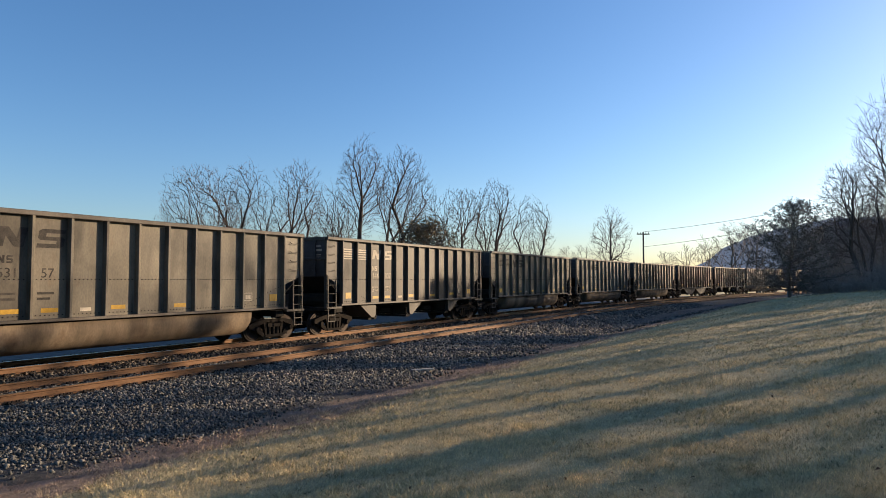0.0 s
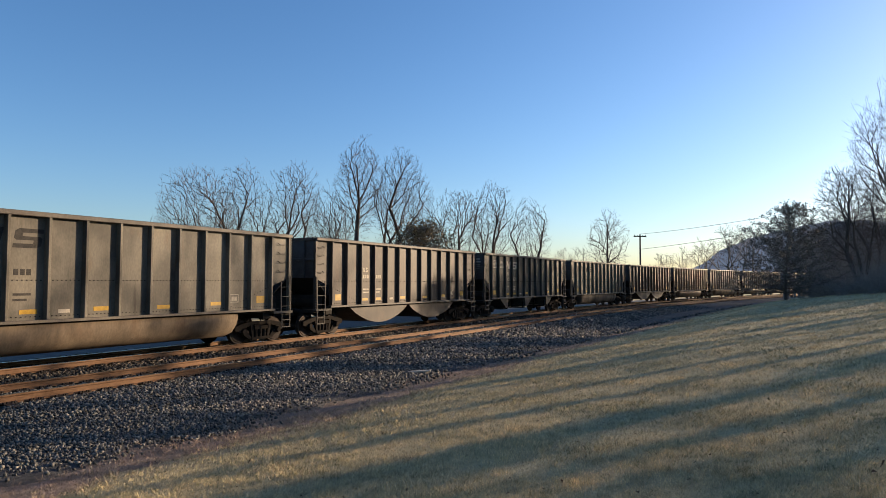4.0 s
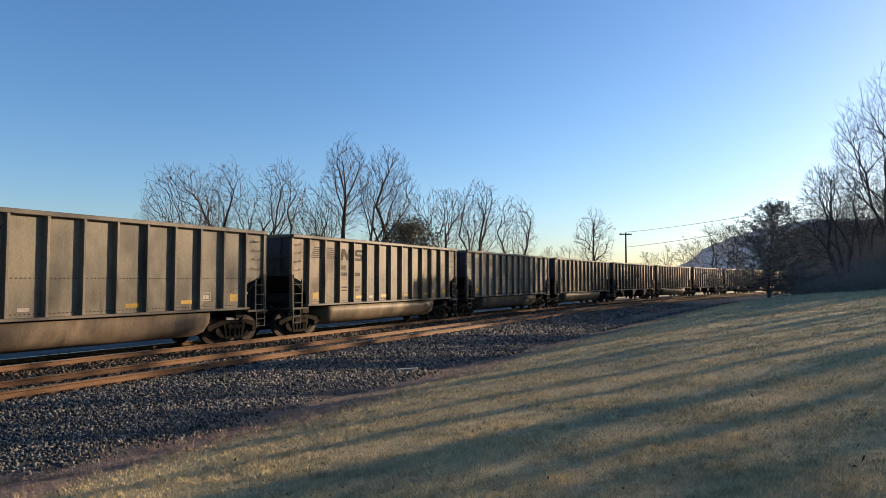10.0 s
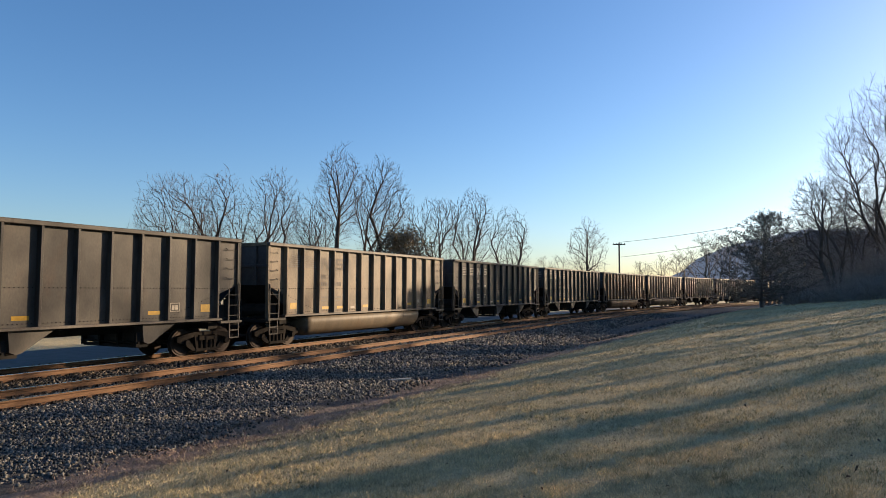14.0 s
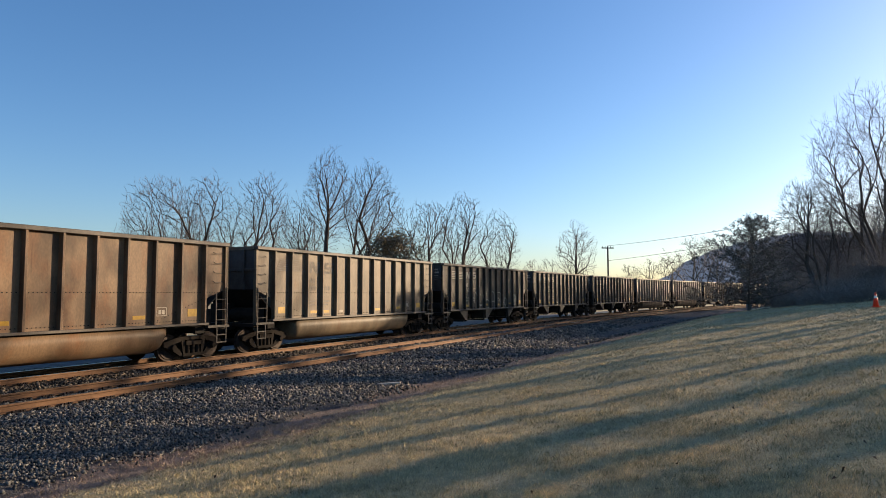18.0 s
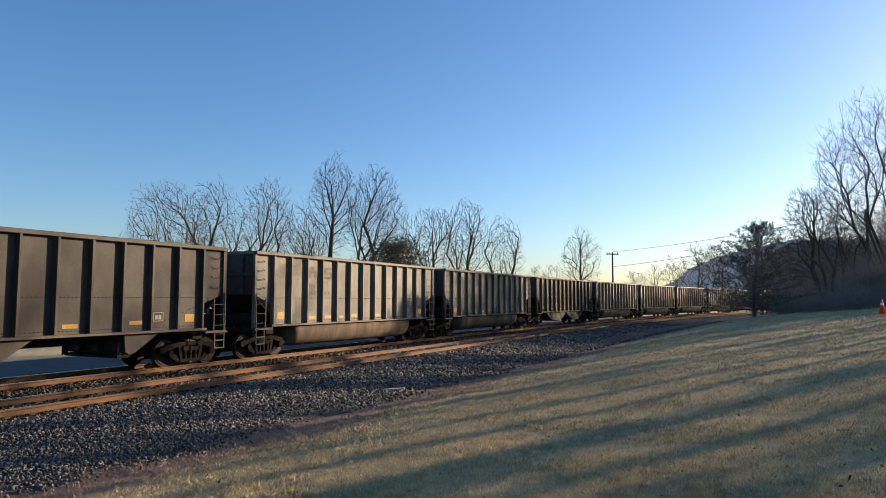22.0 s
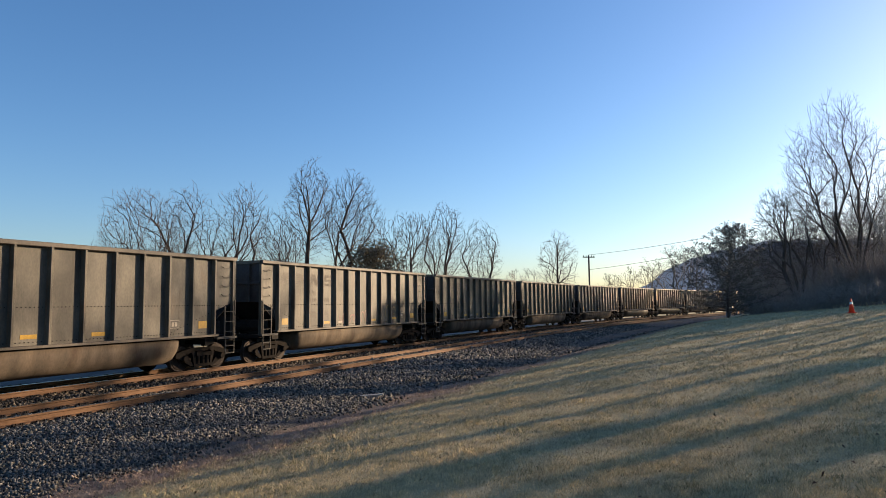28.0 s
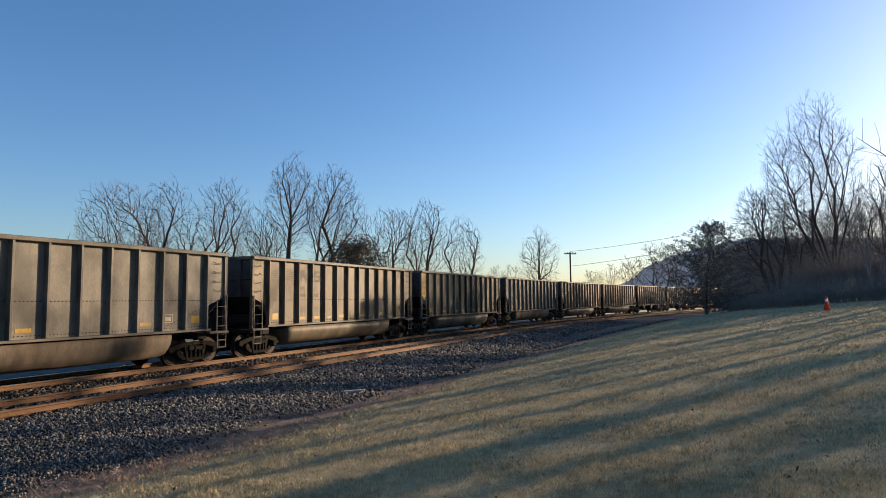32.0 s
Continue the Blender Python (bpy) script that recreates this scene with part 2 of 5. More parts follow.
# ---- mesh helpers ----
class Shape:
    """Gathers pieces of one mesh."""

    def __init__(self):
        self.v, self.f = [], []

    def add(self, verts, faces):
        n = len(self.v)
        self.v += [tuple(p) for p in verts]
        self.f += [tuple(i + n for i in f) for f in faces]
        return self

    def box(self, x0, x1, y0, y1, z0, z1):
        v = [(x, y, z) for z in (z0, z1) for y in (y0, y1) for x in (x0, x1)]
        return self.add(v, [(0, 2, 3, 1), (4, 5, 7, 6), (0, 1, 5, 4), (2, 6, 7, 3), (0, 4, 6, 2), (1, 3, 7, 5)])

    def chamfer(self, x0, x1, y0, y1, z0, z1, c=0.01):
        """A box with bevelled edges along its length y and at its ends."""
        v = []
        for y, k in ((y0, c), (y0 + c, 0), (y1 - c, 0), (y1, c)):
            xa, xb, za, zb = x0 + k, x1 - k, z0 + k, z1 - k
            v += [(xa + c, y, za), (xb - c, y, za), (xb, y, za + c), (xb, y, zb - c), (xb - c, y, zb), (xa + c, y, zb), (xa, y, zb - c), (xa, y, za + c)]
        f = [tuple(range(7, -1, -1)), tuple(range(24, 32))]
        for r in range(3):
            f += [(r * 8 + i, r * 8 + (i + 1) % 8, r * 8 + 8 + (i + 1) % 8, r * 8 + 8 + i) for i in range(8)]
        return self.add(v, [tuple(reversed(g)) for g in f])

    def prism(self, poly, axis, a, b):
        """A polygon of the two other axes, drawn out along axis from a to b."""
        n = len(poly)

        def at(p, k):
            q = list(p)
            q.insert(axis, k)
            return q

        v = [at(p, a) for p in poly] + [at(p, b) for p in poly]
        return self.add(v, [tuple(range(n)), tuple(range(2 * n - 1, n - 1, -1))] + [(i, i + n, (i + 1) % n + n, (i + 1) % n) for i in range(n)])

    def tube(self, pts, radii, sides=6, caps=True):
        pts = [Vector(p) for p in pts]
        if not hasattr(radii, "__len__"):
            radii = [radii] * len(pts)
        d = (pts[-1] - pts[0]).normalized()
        side = d.orthogonal().normalized()
        v = []
        for i, p in enumerate(pts):
            t = (pts[min(i + 1, len(pts) - 1)] - pts[max(i - 1, 0)]).normalized()
            side = (side - t * side.dot(t)).normalized()
            up = t.cross(side)
            for k in range(sides):
                a = 2 * math.pi * k / sides
                v.append(p + (side * math.cos(a) + up * math.sin(a)) * radii[i])
        f = [(i * sides + k, i * sides + (k + 1) % sides, (i + 1) * sides + (k + 1) % sides, (i + 1) * sides + k) for i in range(len(pts) - 1) for k in range(sides)]
        if caps:
            f += [tuple(range(sides - 1, -1, -1)), tuple(range((len(pts) - 1) * sides, len(pts) * sides))]
        return self.add(v, f)

    def disc(self, centre, axis, r0, r1, w, sides=20):
        """A short cylinder of radii r0 and r1 along axis 0, 1 or 2."""
        c = Vector(centre)
        d = Vector((0, 0, 0))
        d[axis] = w / 2
        return self.tube([c - d, c + d], [r0, r1], sides)

    def mesh(self, name, smooth=False):
        m = bpy.data.meshes.new(name)
        m.from_pydata(self.v, [], self.f)
        m.materials.append(None)
        m.validate()
        if smooth:
            m.polygons.foreach_set("use_smooth", [True] * len(m.polygons))
        m.update()
        return m


def part(name, mesh, material, parent=None, at=(0, 0, 0), turn=(0, 0, 0), label=""):
    """One mesh object, under a thing or a part."""
    ob = new(name, mesh)
    ob.material_slots[0].link = "OBJECT"
    ob.material_slots[0].material = material
    ob.parent = parent
    ob.matrix_basis = pose(*at, *turn)
    if label:
        tagged(ob, label)
    return ob


def thing(name, label, category, group="", kind="", at=(0, 0, 0), turn=(0, 0, 0)):
    ob = new(name)
    ob.empty_display_size = 0.2
    ob.matrix_basis = pose(*at, *turn)
    return tagged(ob, label, category, group, kind)


# ---- ground ----
def grid_sheet(name, us, vs, place, material, smooth=True):
    """A sheet from two rising lists of parameters."""
    v = [place(a, b) for a in us for b in vs]
    n = len(vs)
    f = [(i * n + j, i * n + j + 1, (i + 1) * n + j + 1, (i + 1) * n + j) for i in range(len(us) - 1) for j in range(n - 1)]
    m = bpy.data.meshes.new(name)
    m.from_pydata(v, [], f)
    m.materials.append(material)
    if smooth:
        m.polygons.foreach_set("use_smooth", [True] * len(m.polygons))
    m.update()
    ob = new(name, m)
    return ob


def lawn_material():
    m, nt, b = node_mat("dormant_lawn", 0.95)
    big, mid, fine = noise_node(nt, 0.35, 4), noise_node(nt, 2.5, 6), noise_node(nt, 40, 6)
    c1 = ramp(nt, big.outputs[0], [(0.35, (0.36, 0.305, 0.175)), (0.65, (0.545, 0.445, 0.25))]).outputs[0]
    c2 = ramp(nt, mid.outputs[0], [(0.3, (0.245, 0.24, 0.15)), (0.7, (0.555, 0.46, 0.28))]).outputs[0]
    c = mix(nt, 0.5, c1, c2)
    g = ramp(nt, fine.outputs[0], [(0.3, (0.6, 0.62, 0.6)), (0.7, (1.3, 1.27, 1.22))]).outputs[0]
    nt.links.new(mix(nt, 1.0, c, g, "MULTIPLY"), b.inputs["Base Color"])
    bump(nt, b, fine.outputs[0], 0.9, 0.05)
    return m


LAWN = lawn_material()
BALLAST = plain("grey_ballast", (0.04, 0.04, 0.041), (0.125, 0.122, 0.118), 14, 0.95, 0, 1.0, 0.06)
GROUND_X = sorted(set(list(np.arange(-45, -12, 1.5)) + list(np.arange(-12, 14, 0.6)) + list(np.arange(14, 60, 3)) + [-1800, -900, -400, -200, -120, -80, -60, 80, 120, 200, 400, 900, 1800]))
GROUND_Y = sorted(set(list(np.arange(-20, 60, 1.0)) + list(np.arange(60, 260, 6)) + [-1800, -900, -600, -300, -150, -80, -50, -35, 300, 400, 600, 900, 1400, 2200]))


def wider(s):
    """How far the dark ballast spreads up the line, in place of shaded lawn as well as gravel."""
    return np.clip((s - 24) * 0.07, 0, 2.6)


def ground_place(x, y):
    return (float(x), float(y), float(ground_z(x, y)) - 0.02)


ground = tagged(grid_sheet("ground", GROUND_X, GROUND_Y, ground_place, LAWN), "dormant tan and green mown lawn sloping to the railway", "ground", kind="structure")


def ragged(s, k=0.0):
    """How an edge along the line wavers."""
    return 0.22 * math.sin(s * 0.83 + k) + 0.16 * math.sin(s * 2.31 + 2 * k) + 0.10 * math.sin(s * 5.3 + k) + 0.07 * math.sin(s * 11.7 + 3 * k)


def strip(name, s_list, u_list, lift, material):
    def place(s, u):
        x, y, a = track(s, u + (wider(s) + ragged(s, u_list[-1]) * min(1.0, (u - 8.5) * 0.8)) * (u > 8.5))
        return (x, y, float(ground_z(x, y)) + lift(s, u))
    return grid_sheet(name, s_list, u_list, place, material)


S_LIST = [-620, -300, -100, -40] + list(np.arange(-20, 0, 1.0)) + list(np.arange(0, 45, 0.2)) + list(np.arange(45, 60, 1.0)) + list(np.arange(60, 330, 5.0))
ballast = tagged(strip("ballast", S_LIST, [-5.6, -4.2, -2.4, -1.2, 0, 1.2, 2.4, 3.6, 4.8, 6.4, 7.4, 8.2, 8.9, 9.4, 9.75], lambda s, u: -0.05 if abs(u - 2.1) > 7.6 else 0.05, BALLAST),
                 "dark grey crushed stone ballast under the tracks", "ballast", kind="structure")
VERGE = plain("weedy_brown_dirt", (0.085, 0.068, 0.055), (0.30, 0.225, 0.165), 3.2, 0.95, 0, 1.0, 0.05)
verge = tagged(strip("verge", S_LIST, [8.9, 9.3, 9.7, 10.1, 10.5, 10.9, 11.15], lambda s, u: -0.04 if u > 11.1 or u < 9 else 0.002, VERGE),
               "brown weedy dirt between ballast and lawn", "verge", kind="structure")
ROADM = plain("pale_frosty_asphalt", (0.04, 0.044, 0.048), (0.075, 0.08, 0.086), 2, 0.8)
road = tagged(strip("road", S_LIST, [-14.5, -12, -9.5, -7.0], lambda s, u: 0.06, ROADM), "pale grey road behind the railway", "road", kind="structure")


# ---- tracks ----
def rail_mesh(u):
    prof = [(-0.075, 0.0), (0.075, 0.0), (0.075, 0.02), (0.012, 0.04), (0.012, 0.13), (0.037, 0.145), (0.037, 0.18), (-0.037, 0.18), (-0.037, 0.145), (-0.012, 0.13), (-0.012, 0.04), (-0.075, 0.02)]
    ss = [-620, -300, -100, -20, CURVE_Y] + list(np.arange(CURVE_Y + 4, 330, 4))
    sh = Shape()
    v = []
    for s in ss:
        for a, z in prof:
            x, y, _ = track(s, u + a)
            v.append((x, y, z - 0.18))
    n = len(prof)
    f = [(i * n + k, i * n + (k + 1) % n, (i + 1) * n + (k + 1) % n, (i + 1) * n + k) for i in range(len(ss) - 1) for k in range(n)]
    m = sh.add(v, f).mesh("rail")
    m.materials.append(RAILTOP)
    for p in m.polygons:
        if abs(p.normal.z) > 0.9 and p.center.z > -0.01:
            p.material_index = 1
    return m


tie_mesh = Shape().chamfer(-0.115, 0.115, -1.3, 1.3, -0.17, 0.0, 0.012).mesh("sleeper")
plate = Shape().box(-0.10, 0.10, -0.17, 0.17, 0.0, 0.018)
for a in (-0.115, 0.115):
    for b in (-0.05, 0.05):
        plate.box(b - 0.012, b + 0.012, a - 0.02, a + 0.02, 0.015, 0.055)
    plate.box(-0.135, -0.085, a - 0.03, a + 0.03, 0.0, 0.05)
    plate.box(0.085, 0.135, a - 0.03, a + 0.03, 0.0, 0.05)


def railway(u0, label):
    t = thing("railway_track", label, "railway track", "railway tracks", "structure")
    for side in (-0.7525, 0.7525):
        part("rail", rail_mesh(u0 + side), RAIL, t, label="rusty steel rail with a polished head")
    rest, rest_p = Shape(), Shape()
    rng = random.Random(int(u0 * 10) + 3)
    s = -12.0
    while s < 300:
        x, y, a = track(s, u0)
        near = 2.0 < s < 74
        if near:
            part("sleeper", tie_mesh, TIE, t, (x, y, -0.188 + rng.uniform(-0.004, 0.004)), (0, 0, 90 - math.degrees(a) + rng.uniform(-1, 1)))
        else:
            c, d = math.cos(a), math.sin(a)
            vs = [(x + px * c + py * d, y - px * d + py * c, -0.3 + pz) for px in (-1.3, 1.3) for py in (-0.115, 0.115) for pz in (0, 0.11)]
            rest.add(vs, [(0, 1, 3, 2), (4, 6, 7, 5), (0, 4, 5, 1), (2, 3, 7, 6), (1, 5, 7, 3), (0, 2, 6, 4)])
        for side in (-0.7525, 0.7525):
            x, y, a = track(s, u0 + side)
            c, d = math.cos(a), math.sin(a)
            if s < 110:
                vs = [(x + py * c + px * d, y - py * d + px * c, pz - 0.186) for px, py, pz in plate.v]
                rest_p.add(vs, plate.f)
        s += 0.53
    tagged(part("far_sleepers", rest.mesh("far_sleepers"), TIE, t), kind="stuff")
    tagged(part("tie_plates", rest_p.mesh("tie_plates"), ANCHOR, t, label="black spikes and rail anchors along the rails"), kind="stuff")
    return t


railway(NEAR_U, "empty rusty track on dark ballast beside the lawn")
railway(0.0, "rusty track that carries the coal train")

# ---- coal cars ----
HALF, RIBX, PANX, TOP = 7.33, 1.60, 1.45, 4.15
RIB_Y = [-6.28 + 1.0467 * k for k in range(13)]
MESH = {}


def low(z):
    """Bodies are drawn over the rail with their springs free; loaded they sit lower and flatter."""
    return 1.0163 * z - 0.0796



def car_meshes():
    # side panel with its cut corners; the outer face lies at PANX
    for side, nm in ((1, "side_near"), (-1, "side_far")):
        poly = [(-HALF, 2.5), (-HALF + 1.0, 2.15), (-HALF + 1.0, 1.33), (HALF - 1.0, 1.33), (HALF - 1.0, 2.15), (HALF, 2.5), (HALF, 4.05), (-HALF, 4.05)]
        if side < 0:
            poly = poly[::-1]
        sh = Shape().prism(poly, 0, side * PANX, side * (PANX - 0.04))
        MESH[nm] = sh.mesh(nm)
    rib = Shape()
    rib.prism([(PANX - 0.002, -0.085), (PANX + 0.012, -0.085), (RIBX - 0.01, -0.062), (RIBX, -0.052), (RIBX, 0.012), (RIBX - 0.01, 0.022), (PANX + 0.012, 0.06), (PANX - 0.002, 0.06)], 2, 1.35, 4.02)
    MESH["rib"] = rib.mesh("rib")
    MESH["top_chord"] = Shape().chamfer(PANX - 0.06, RIBX + 0.01, -HALF - 0.03, HALF + 0.03, 4.02, TOP, 0.015).mesh("top_chord")
    MESH["side_sill"] = Shape().chamfer(PANX - 0.1, RIBX + 0.02, -HALF + 0.9, HALF - 0.9, 1.265, 1.345, 0.01).mesh("side_sill")
    MESH["end_wall"] = Shape().box(-PANX, PANX, HALF - 0.05, HALF, 2.5, 4.05).mesh("end_wall")
    MESH["end_rib"] = Shape().chamfer(-0.06, 0.06, HALF, HALF + 0.09, 2.5, 4.02, 0.008).mesh("end_rib")
    MESH["end_rail"] = Shape().chamfer(-PANX, PANX, HALF, HALF + 0.07, 3.2, 3.3, 0.008).mesh("end_rail")
    MESH["end_slope"] = Shape().prism([(HALF - 0.05, 2.5), (HALF, 2.5), (HALF - 1.6, 1.25), (HALF - 1.65, 1.25)], 0, -PANX + 0.05, PANX - 0.05).mesh("end_slope")
    MESH["end_chord"] = Shape().box(-PANX, PANX, HALF - 0.06, HALF + 0.1, 4.02, TOP - 0.01).mesh("end_chord")
    p = Shape().box(PANX - 0.05, PANX + 0.075, HALF - 0.10, HALF + 0.02, 1.2, 4.05)
    for k in range(15):
        p.box(PANX + 0.07, PANX + 0.10, HALF - 0.02, HALF + 0.035, 2.55 + k * 0.1, 2.58 + k * 0.1)
    MESH["corner_post"] = p.mesh("corner_post")
    b = Shape().box(-0.35, 0.35, -HALF - 0.1, HALF + 0.1, 0.95, 1.22)
    b.box(-PANX, PANX, HALF - 0.32, HALF + 0.02, 1.08, 1.2).box(-PANX, PANX, -HALF - 0.02, -HALF + 0.32, 1.08, 1.2)
    b.box(-PANX + 0.1, PANX - 0.1, -5.75, 5.75, 1.19, 1.25)
    for y in (-HALF + 0.62, HALF - 0.62):
        b.tube([(-1.15, y, 1.55), (1.15, y, 1.55)], 0.26, 12)
        b.box(-1.2, -0.2, y - 0.25, y + 0.05, 1.2, 1.95).box(0.35, 1.2, y - 0.1, y + 0.2, 1.2, 1.8)
    for y in (-6.25, 6.25):
        b.box(-1.35, 1.35, y - 0.2, y + 0.2, 0.98, 1.2)
        b.tube([(0, y, 0.7), (0, y, 1.0)], 0.3, 12)
    MESH["underframe"] = b.mesh("underframe")
    # tub: rounded trough between the bogies
    prof = [(-1.46, 1.22), (-1.45, 0.95), (-1.37, 0.70), (-1.2, 0.51), (-0.92, 0.41), (0.92, 0.41), (1.2, 0.51), (1.37, 0.70), (1.45, 0.95), (1.46, 1.22)]
    t = Shape()
    ys = [(-4.85, 0.75, 1.22), (-4.7, 0.92, 0.9), (-4.5, 1.0, 0.0), (4.5, 1.0, 0.0), (4.7, 0.92, 0.9), (4.85, 0.75, 1.22)]
    v = []
    for y, k, _ in ys:
        v += [(x * (0.6 + 0.4 * k), y, 1.22 + (z - 1.22) * k) for x, z in prof]
    n = len(prof)
    f = [(i * n + j, i * n + (j + 1) % n, (i + 1) * n + (j + 1) % n, (i + 1) * n + j) for i in range(5) for j in range(n)]
    f += [tuple(range(n - 1, -1, -1)), tuple(range(5 * n, 6 * n))]
    MESH["tub"] = t.add(v, f).mesh("tub", True)
    # hopper pocket: a wedge with a door at its foot
    h = Shape()
    h.prism([(-0.24, 1.27), (1.05, 1.27), (0.14, 0.68), (-0.02, 0.64), (-0.18, 0.72)], 0, -1.44, 1.44)
    MESH["hopper"] = h.mesh("hopper")
    h = Shape().box(-1.25, 1.25, -0.34, 0.12, 0.54, 0.63)
    for x in (-1.3, -0.45, 0.45, 1.3):
        h.box(x - 0.04, x + 0.04, -0.38, -0.22, 0.56, 1.0)
    h.tube([(-1.4, -0.32, 0.7), (1.4, -0.32, 0.7)], 0.035, 6)
    MESH["outlet_door"] = h.mesh("outlet_door")
    w = Shape()
    pts = []
    for k in range(13):
        a = k / 12
        pts.append((-2.4 + 4.8 * a, 1.22 - 0.74 * math.sin(math.pi * a) ** 0.8))
    w.prism(pts[::-1], 0, -1.42, 1.42)
    MESH["belly"] = w.mesh("belly")
    # ladder at a corner: two stiles and rungs, stirrup below
    l = Shape()
    for y in (HALF - 0.04, HALF - 0.56):
        l.box(RIBX - 0.05, RIBX - 0.01, y - 0.025, y + 0.025, 1.2, 2.55 if y > HALF - 0.3 else 2.35)
    for k in range(3):
        l.tube([(RIBX - 0.02, HALF - 0.58, 1.42 + 0.36 * k), (RIBX - 0.02, HALF - 0.02, 1.42 + 0.36 * k)], 0.014, 6)
    l.box(RIBX - 0.15, RIBX + 0.01, HALF - 0.95, HALF + 0.05, 1.16, 1.24)
    MESH["ladder"] = l.mesh("ladder")
    st = Shape()
    for y in (HALF - 0.06, HALF - 0.5):
        st.box(RIBX - 0.05, RIBX - 0.02, y - 0.02, y + 0.02, 0.62, 1.18)
    for z in (0.64, 0.9):
        st.box(RIBX - 0.055, RIBX - 0.015, HALF - 0.52, HALF - 0.04, z - 0.02, z + 0.02)
    MESH["stirrup"] = st.mesh("stirrup")
    g = Shape().tube([(PANX, 0, 0.06), (PANX + 0.09, 0, 0), (PANX + 0.09, 0.42, 0), (PANX, 0.42, 0.06)], 0.011, 6)
    MESH["grab_iron"] = g.mesh("grab_iron")
    c = Shape().box(-0.12, 0.12, HALF, HALF + 0.55, 0.78, 1.0).box(-0.2, 0.2, HALF + 0.5, HALF + 0.8, 0.72, 1.04)
    c.tube([(0.35, HALF, 0.9), (0.38, HALF + 0.4, 0.55), (0.3, HALF + 0.75, 0.5)], 0.03, 6)
    MESH["coupler"] = c.mesh("coupler")
    # bogie
    bo = Shape().box(-1.0, 1.0, -0.22, 0.22, 0.45, 0.72).tube([(0, 0, 0.68), (0, 0, 0.76)], 0.32, 14)
    MESH["bogie"] = bo.mesh("bogie")
    sf = Shape()
    # top bar, legs and spring seat, leaving the two side openings and the spring gap open
    for s in (1, -1):
        sf.prism([(a * s, z) for a, z in ((1.28, 0.5), (1.28, 0.66), (0.98, 0.74), (0.55, 0.82), (0.55, 0.66), (0.95, 0.56), (1.0, 0.42))][::s], 0, 0.93, 1.07)
        sf.prism([(a * s, z) for a, z in ((1.0, 0.42), (0.95, 0.58), (0.62, 0.40), (0.42, 0.16), (0.6, 0.18))][::s], 0, 0.94, 1.06)
        sf.prism([(a * s, z) for a, z in ((0.55, 0.82), (0.40, 0.82), (0.34, 0.2), (0.44, 0.2))][::s], 0, 0.94, 1.06)
        sf.tube([(1.0, 0.89 * s, 0.46), (1.16, 0.89 * s, 0.46)], [0.13, 0.10], 12)
    sf.box(0.93, 1.07, -0.55, 0.55, 0.70, 0.82).box(0.93, 1.09, -0.46, 0.46, 0.14, 0.24)
    for y in (-0.22, 0.0, 0.22):
        sf.tube([(1.0, y, 0.24), (1.0, y, 0.52)], 0.085, 10)
    sf.box(0.9, 1.12, -0.36, 0.36, 0.52, 0.66)
    MESH["side_frame"] = sf.mesh("side_frame")
    ws = Shape().tube([(-0.9, 0, 0), (0.9, 0, 0)], 0.08, 10)
    for s in (1, -1):
        ws.tube([(s * 0.70, 0, 0), (s * 0.725, 0, 0), (s * 0.73, 0, 0), (s * 0.83, 0, 0)], [0.485, 0.485, 0.458, 0.452], 26)
        ws.tube([(s * 0.832, 0, 0), (s * 0.85, 0, 0)], [0.40, 0.38], 20)
        ws.tube([(s * 0.83, 0, 0), (s * 0.92, 0, 0)], [0.16, 0.11], 12)
        for k in range(5):
            a = k * 2 * math.pi / 5
            ws.box(s * 0.85 if s > 0 else -0.862, s * 0.862 if s > 0 else -0.85, 0.27 * math.cos(a) - 0.03, 0.27 * math.cos(a) + 0.03, 0.27 * math.sin(a) - 0.03, 0.27 * math.sin(a) + 0.03)
    MESH["wheelset"] = ws.mesh("wheelset")
    MESH["tape"] = Shape().box(PANX, PANX + 0.006, -0.23, 0.23, -0.06, 0.06).mesh("reflective_tape")
    MESH["tape_big"] = Shape().box(PANX, PANX + 0.006, -0.2, 0.2, -0.13, 0.13).mesh("reflective_tape")
    # rivets in rows on the side
    r = Shape()
    for k in range(14):
        y0 = -7.33 + 1.0467 * k
        for j in range(7):
            y = y0 + 0.17 + j * 0.12
            r.box(PANX, PANX + 0.012, y - 0.016, y + 0.016, 2.36, 2.385)
            if 0 < k < 13:
                r.box(PANX, PANX + 0.012, y - 0.016, y + 0.016, 1.42, 1.445)
    for k in range(14):
        for s in (1, -1):
            r.box(PANX, PANX + 0.012, s * (6.2 - k * 0.14) - 0.016, s * (6.2 - k * 0.14) + 0.016, 2.12 - k * 0.05, 2.145 - k * 0.05)
    MESH["rivets"] = r.mesh("rivets")


car_meshes()


def settle(names):
    for nm in names:
        MESH[nm].transform(Matrix.Translation((0, 0, -0.0796)) @ Matrix.Diagonal((1, 1, 1.0163, 1)))


settle("side_near side_far rib top_chord side_sill end_wall end_rib end_rail end_slope end_chord corner_post underframe tub hopper outlet_door belly ladder stirrup rivets".split())
WHEELS = []


def bars(rows):
    """Flat lettering drawn as bars: (y0, y1, z0, z1) in metres on the near side."""
    sh = Shape()
    for y0, y1, z0, z1 in rows:
        sh.box(PANX, PANX + 0.004, y0, y1, z0, z1)
    return sh


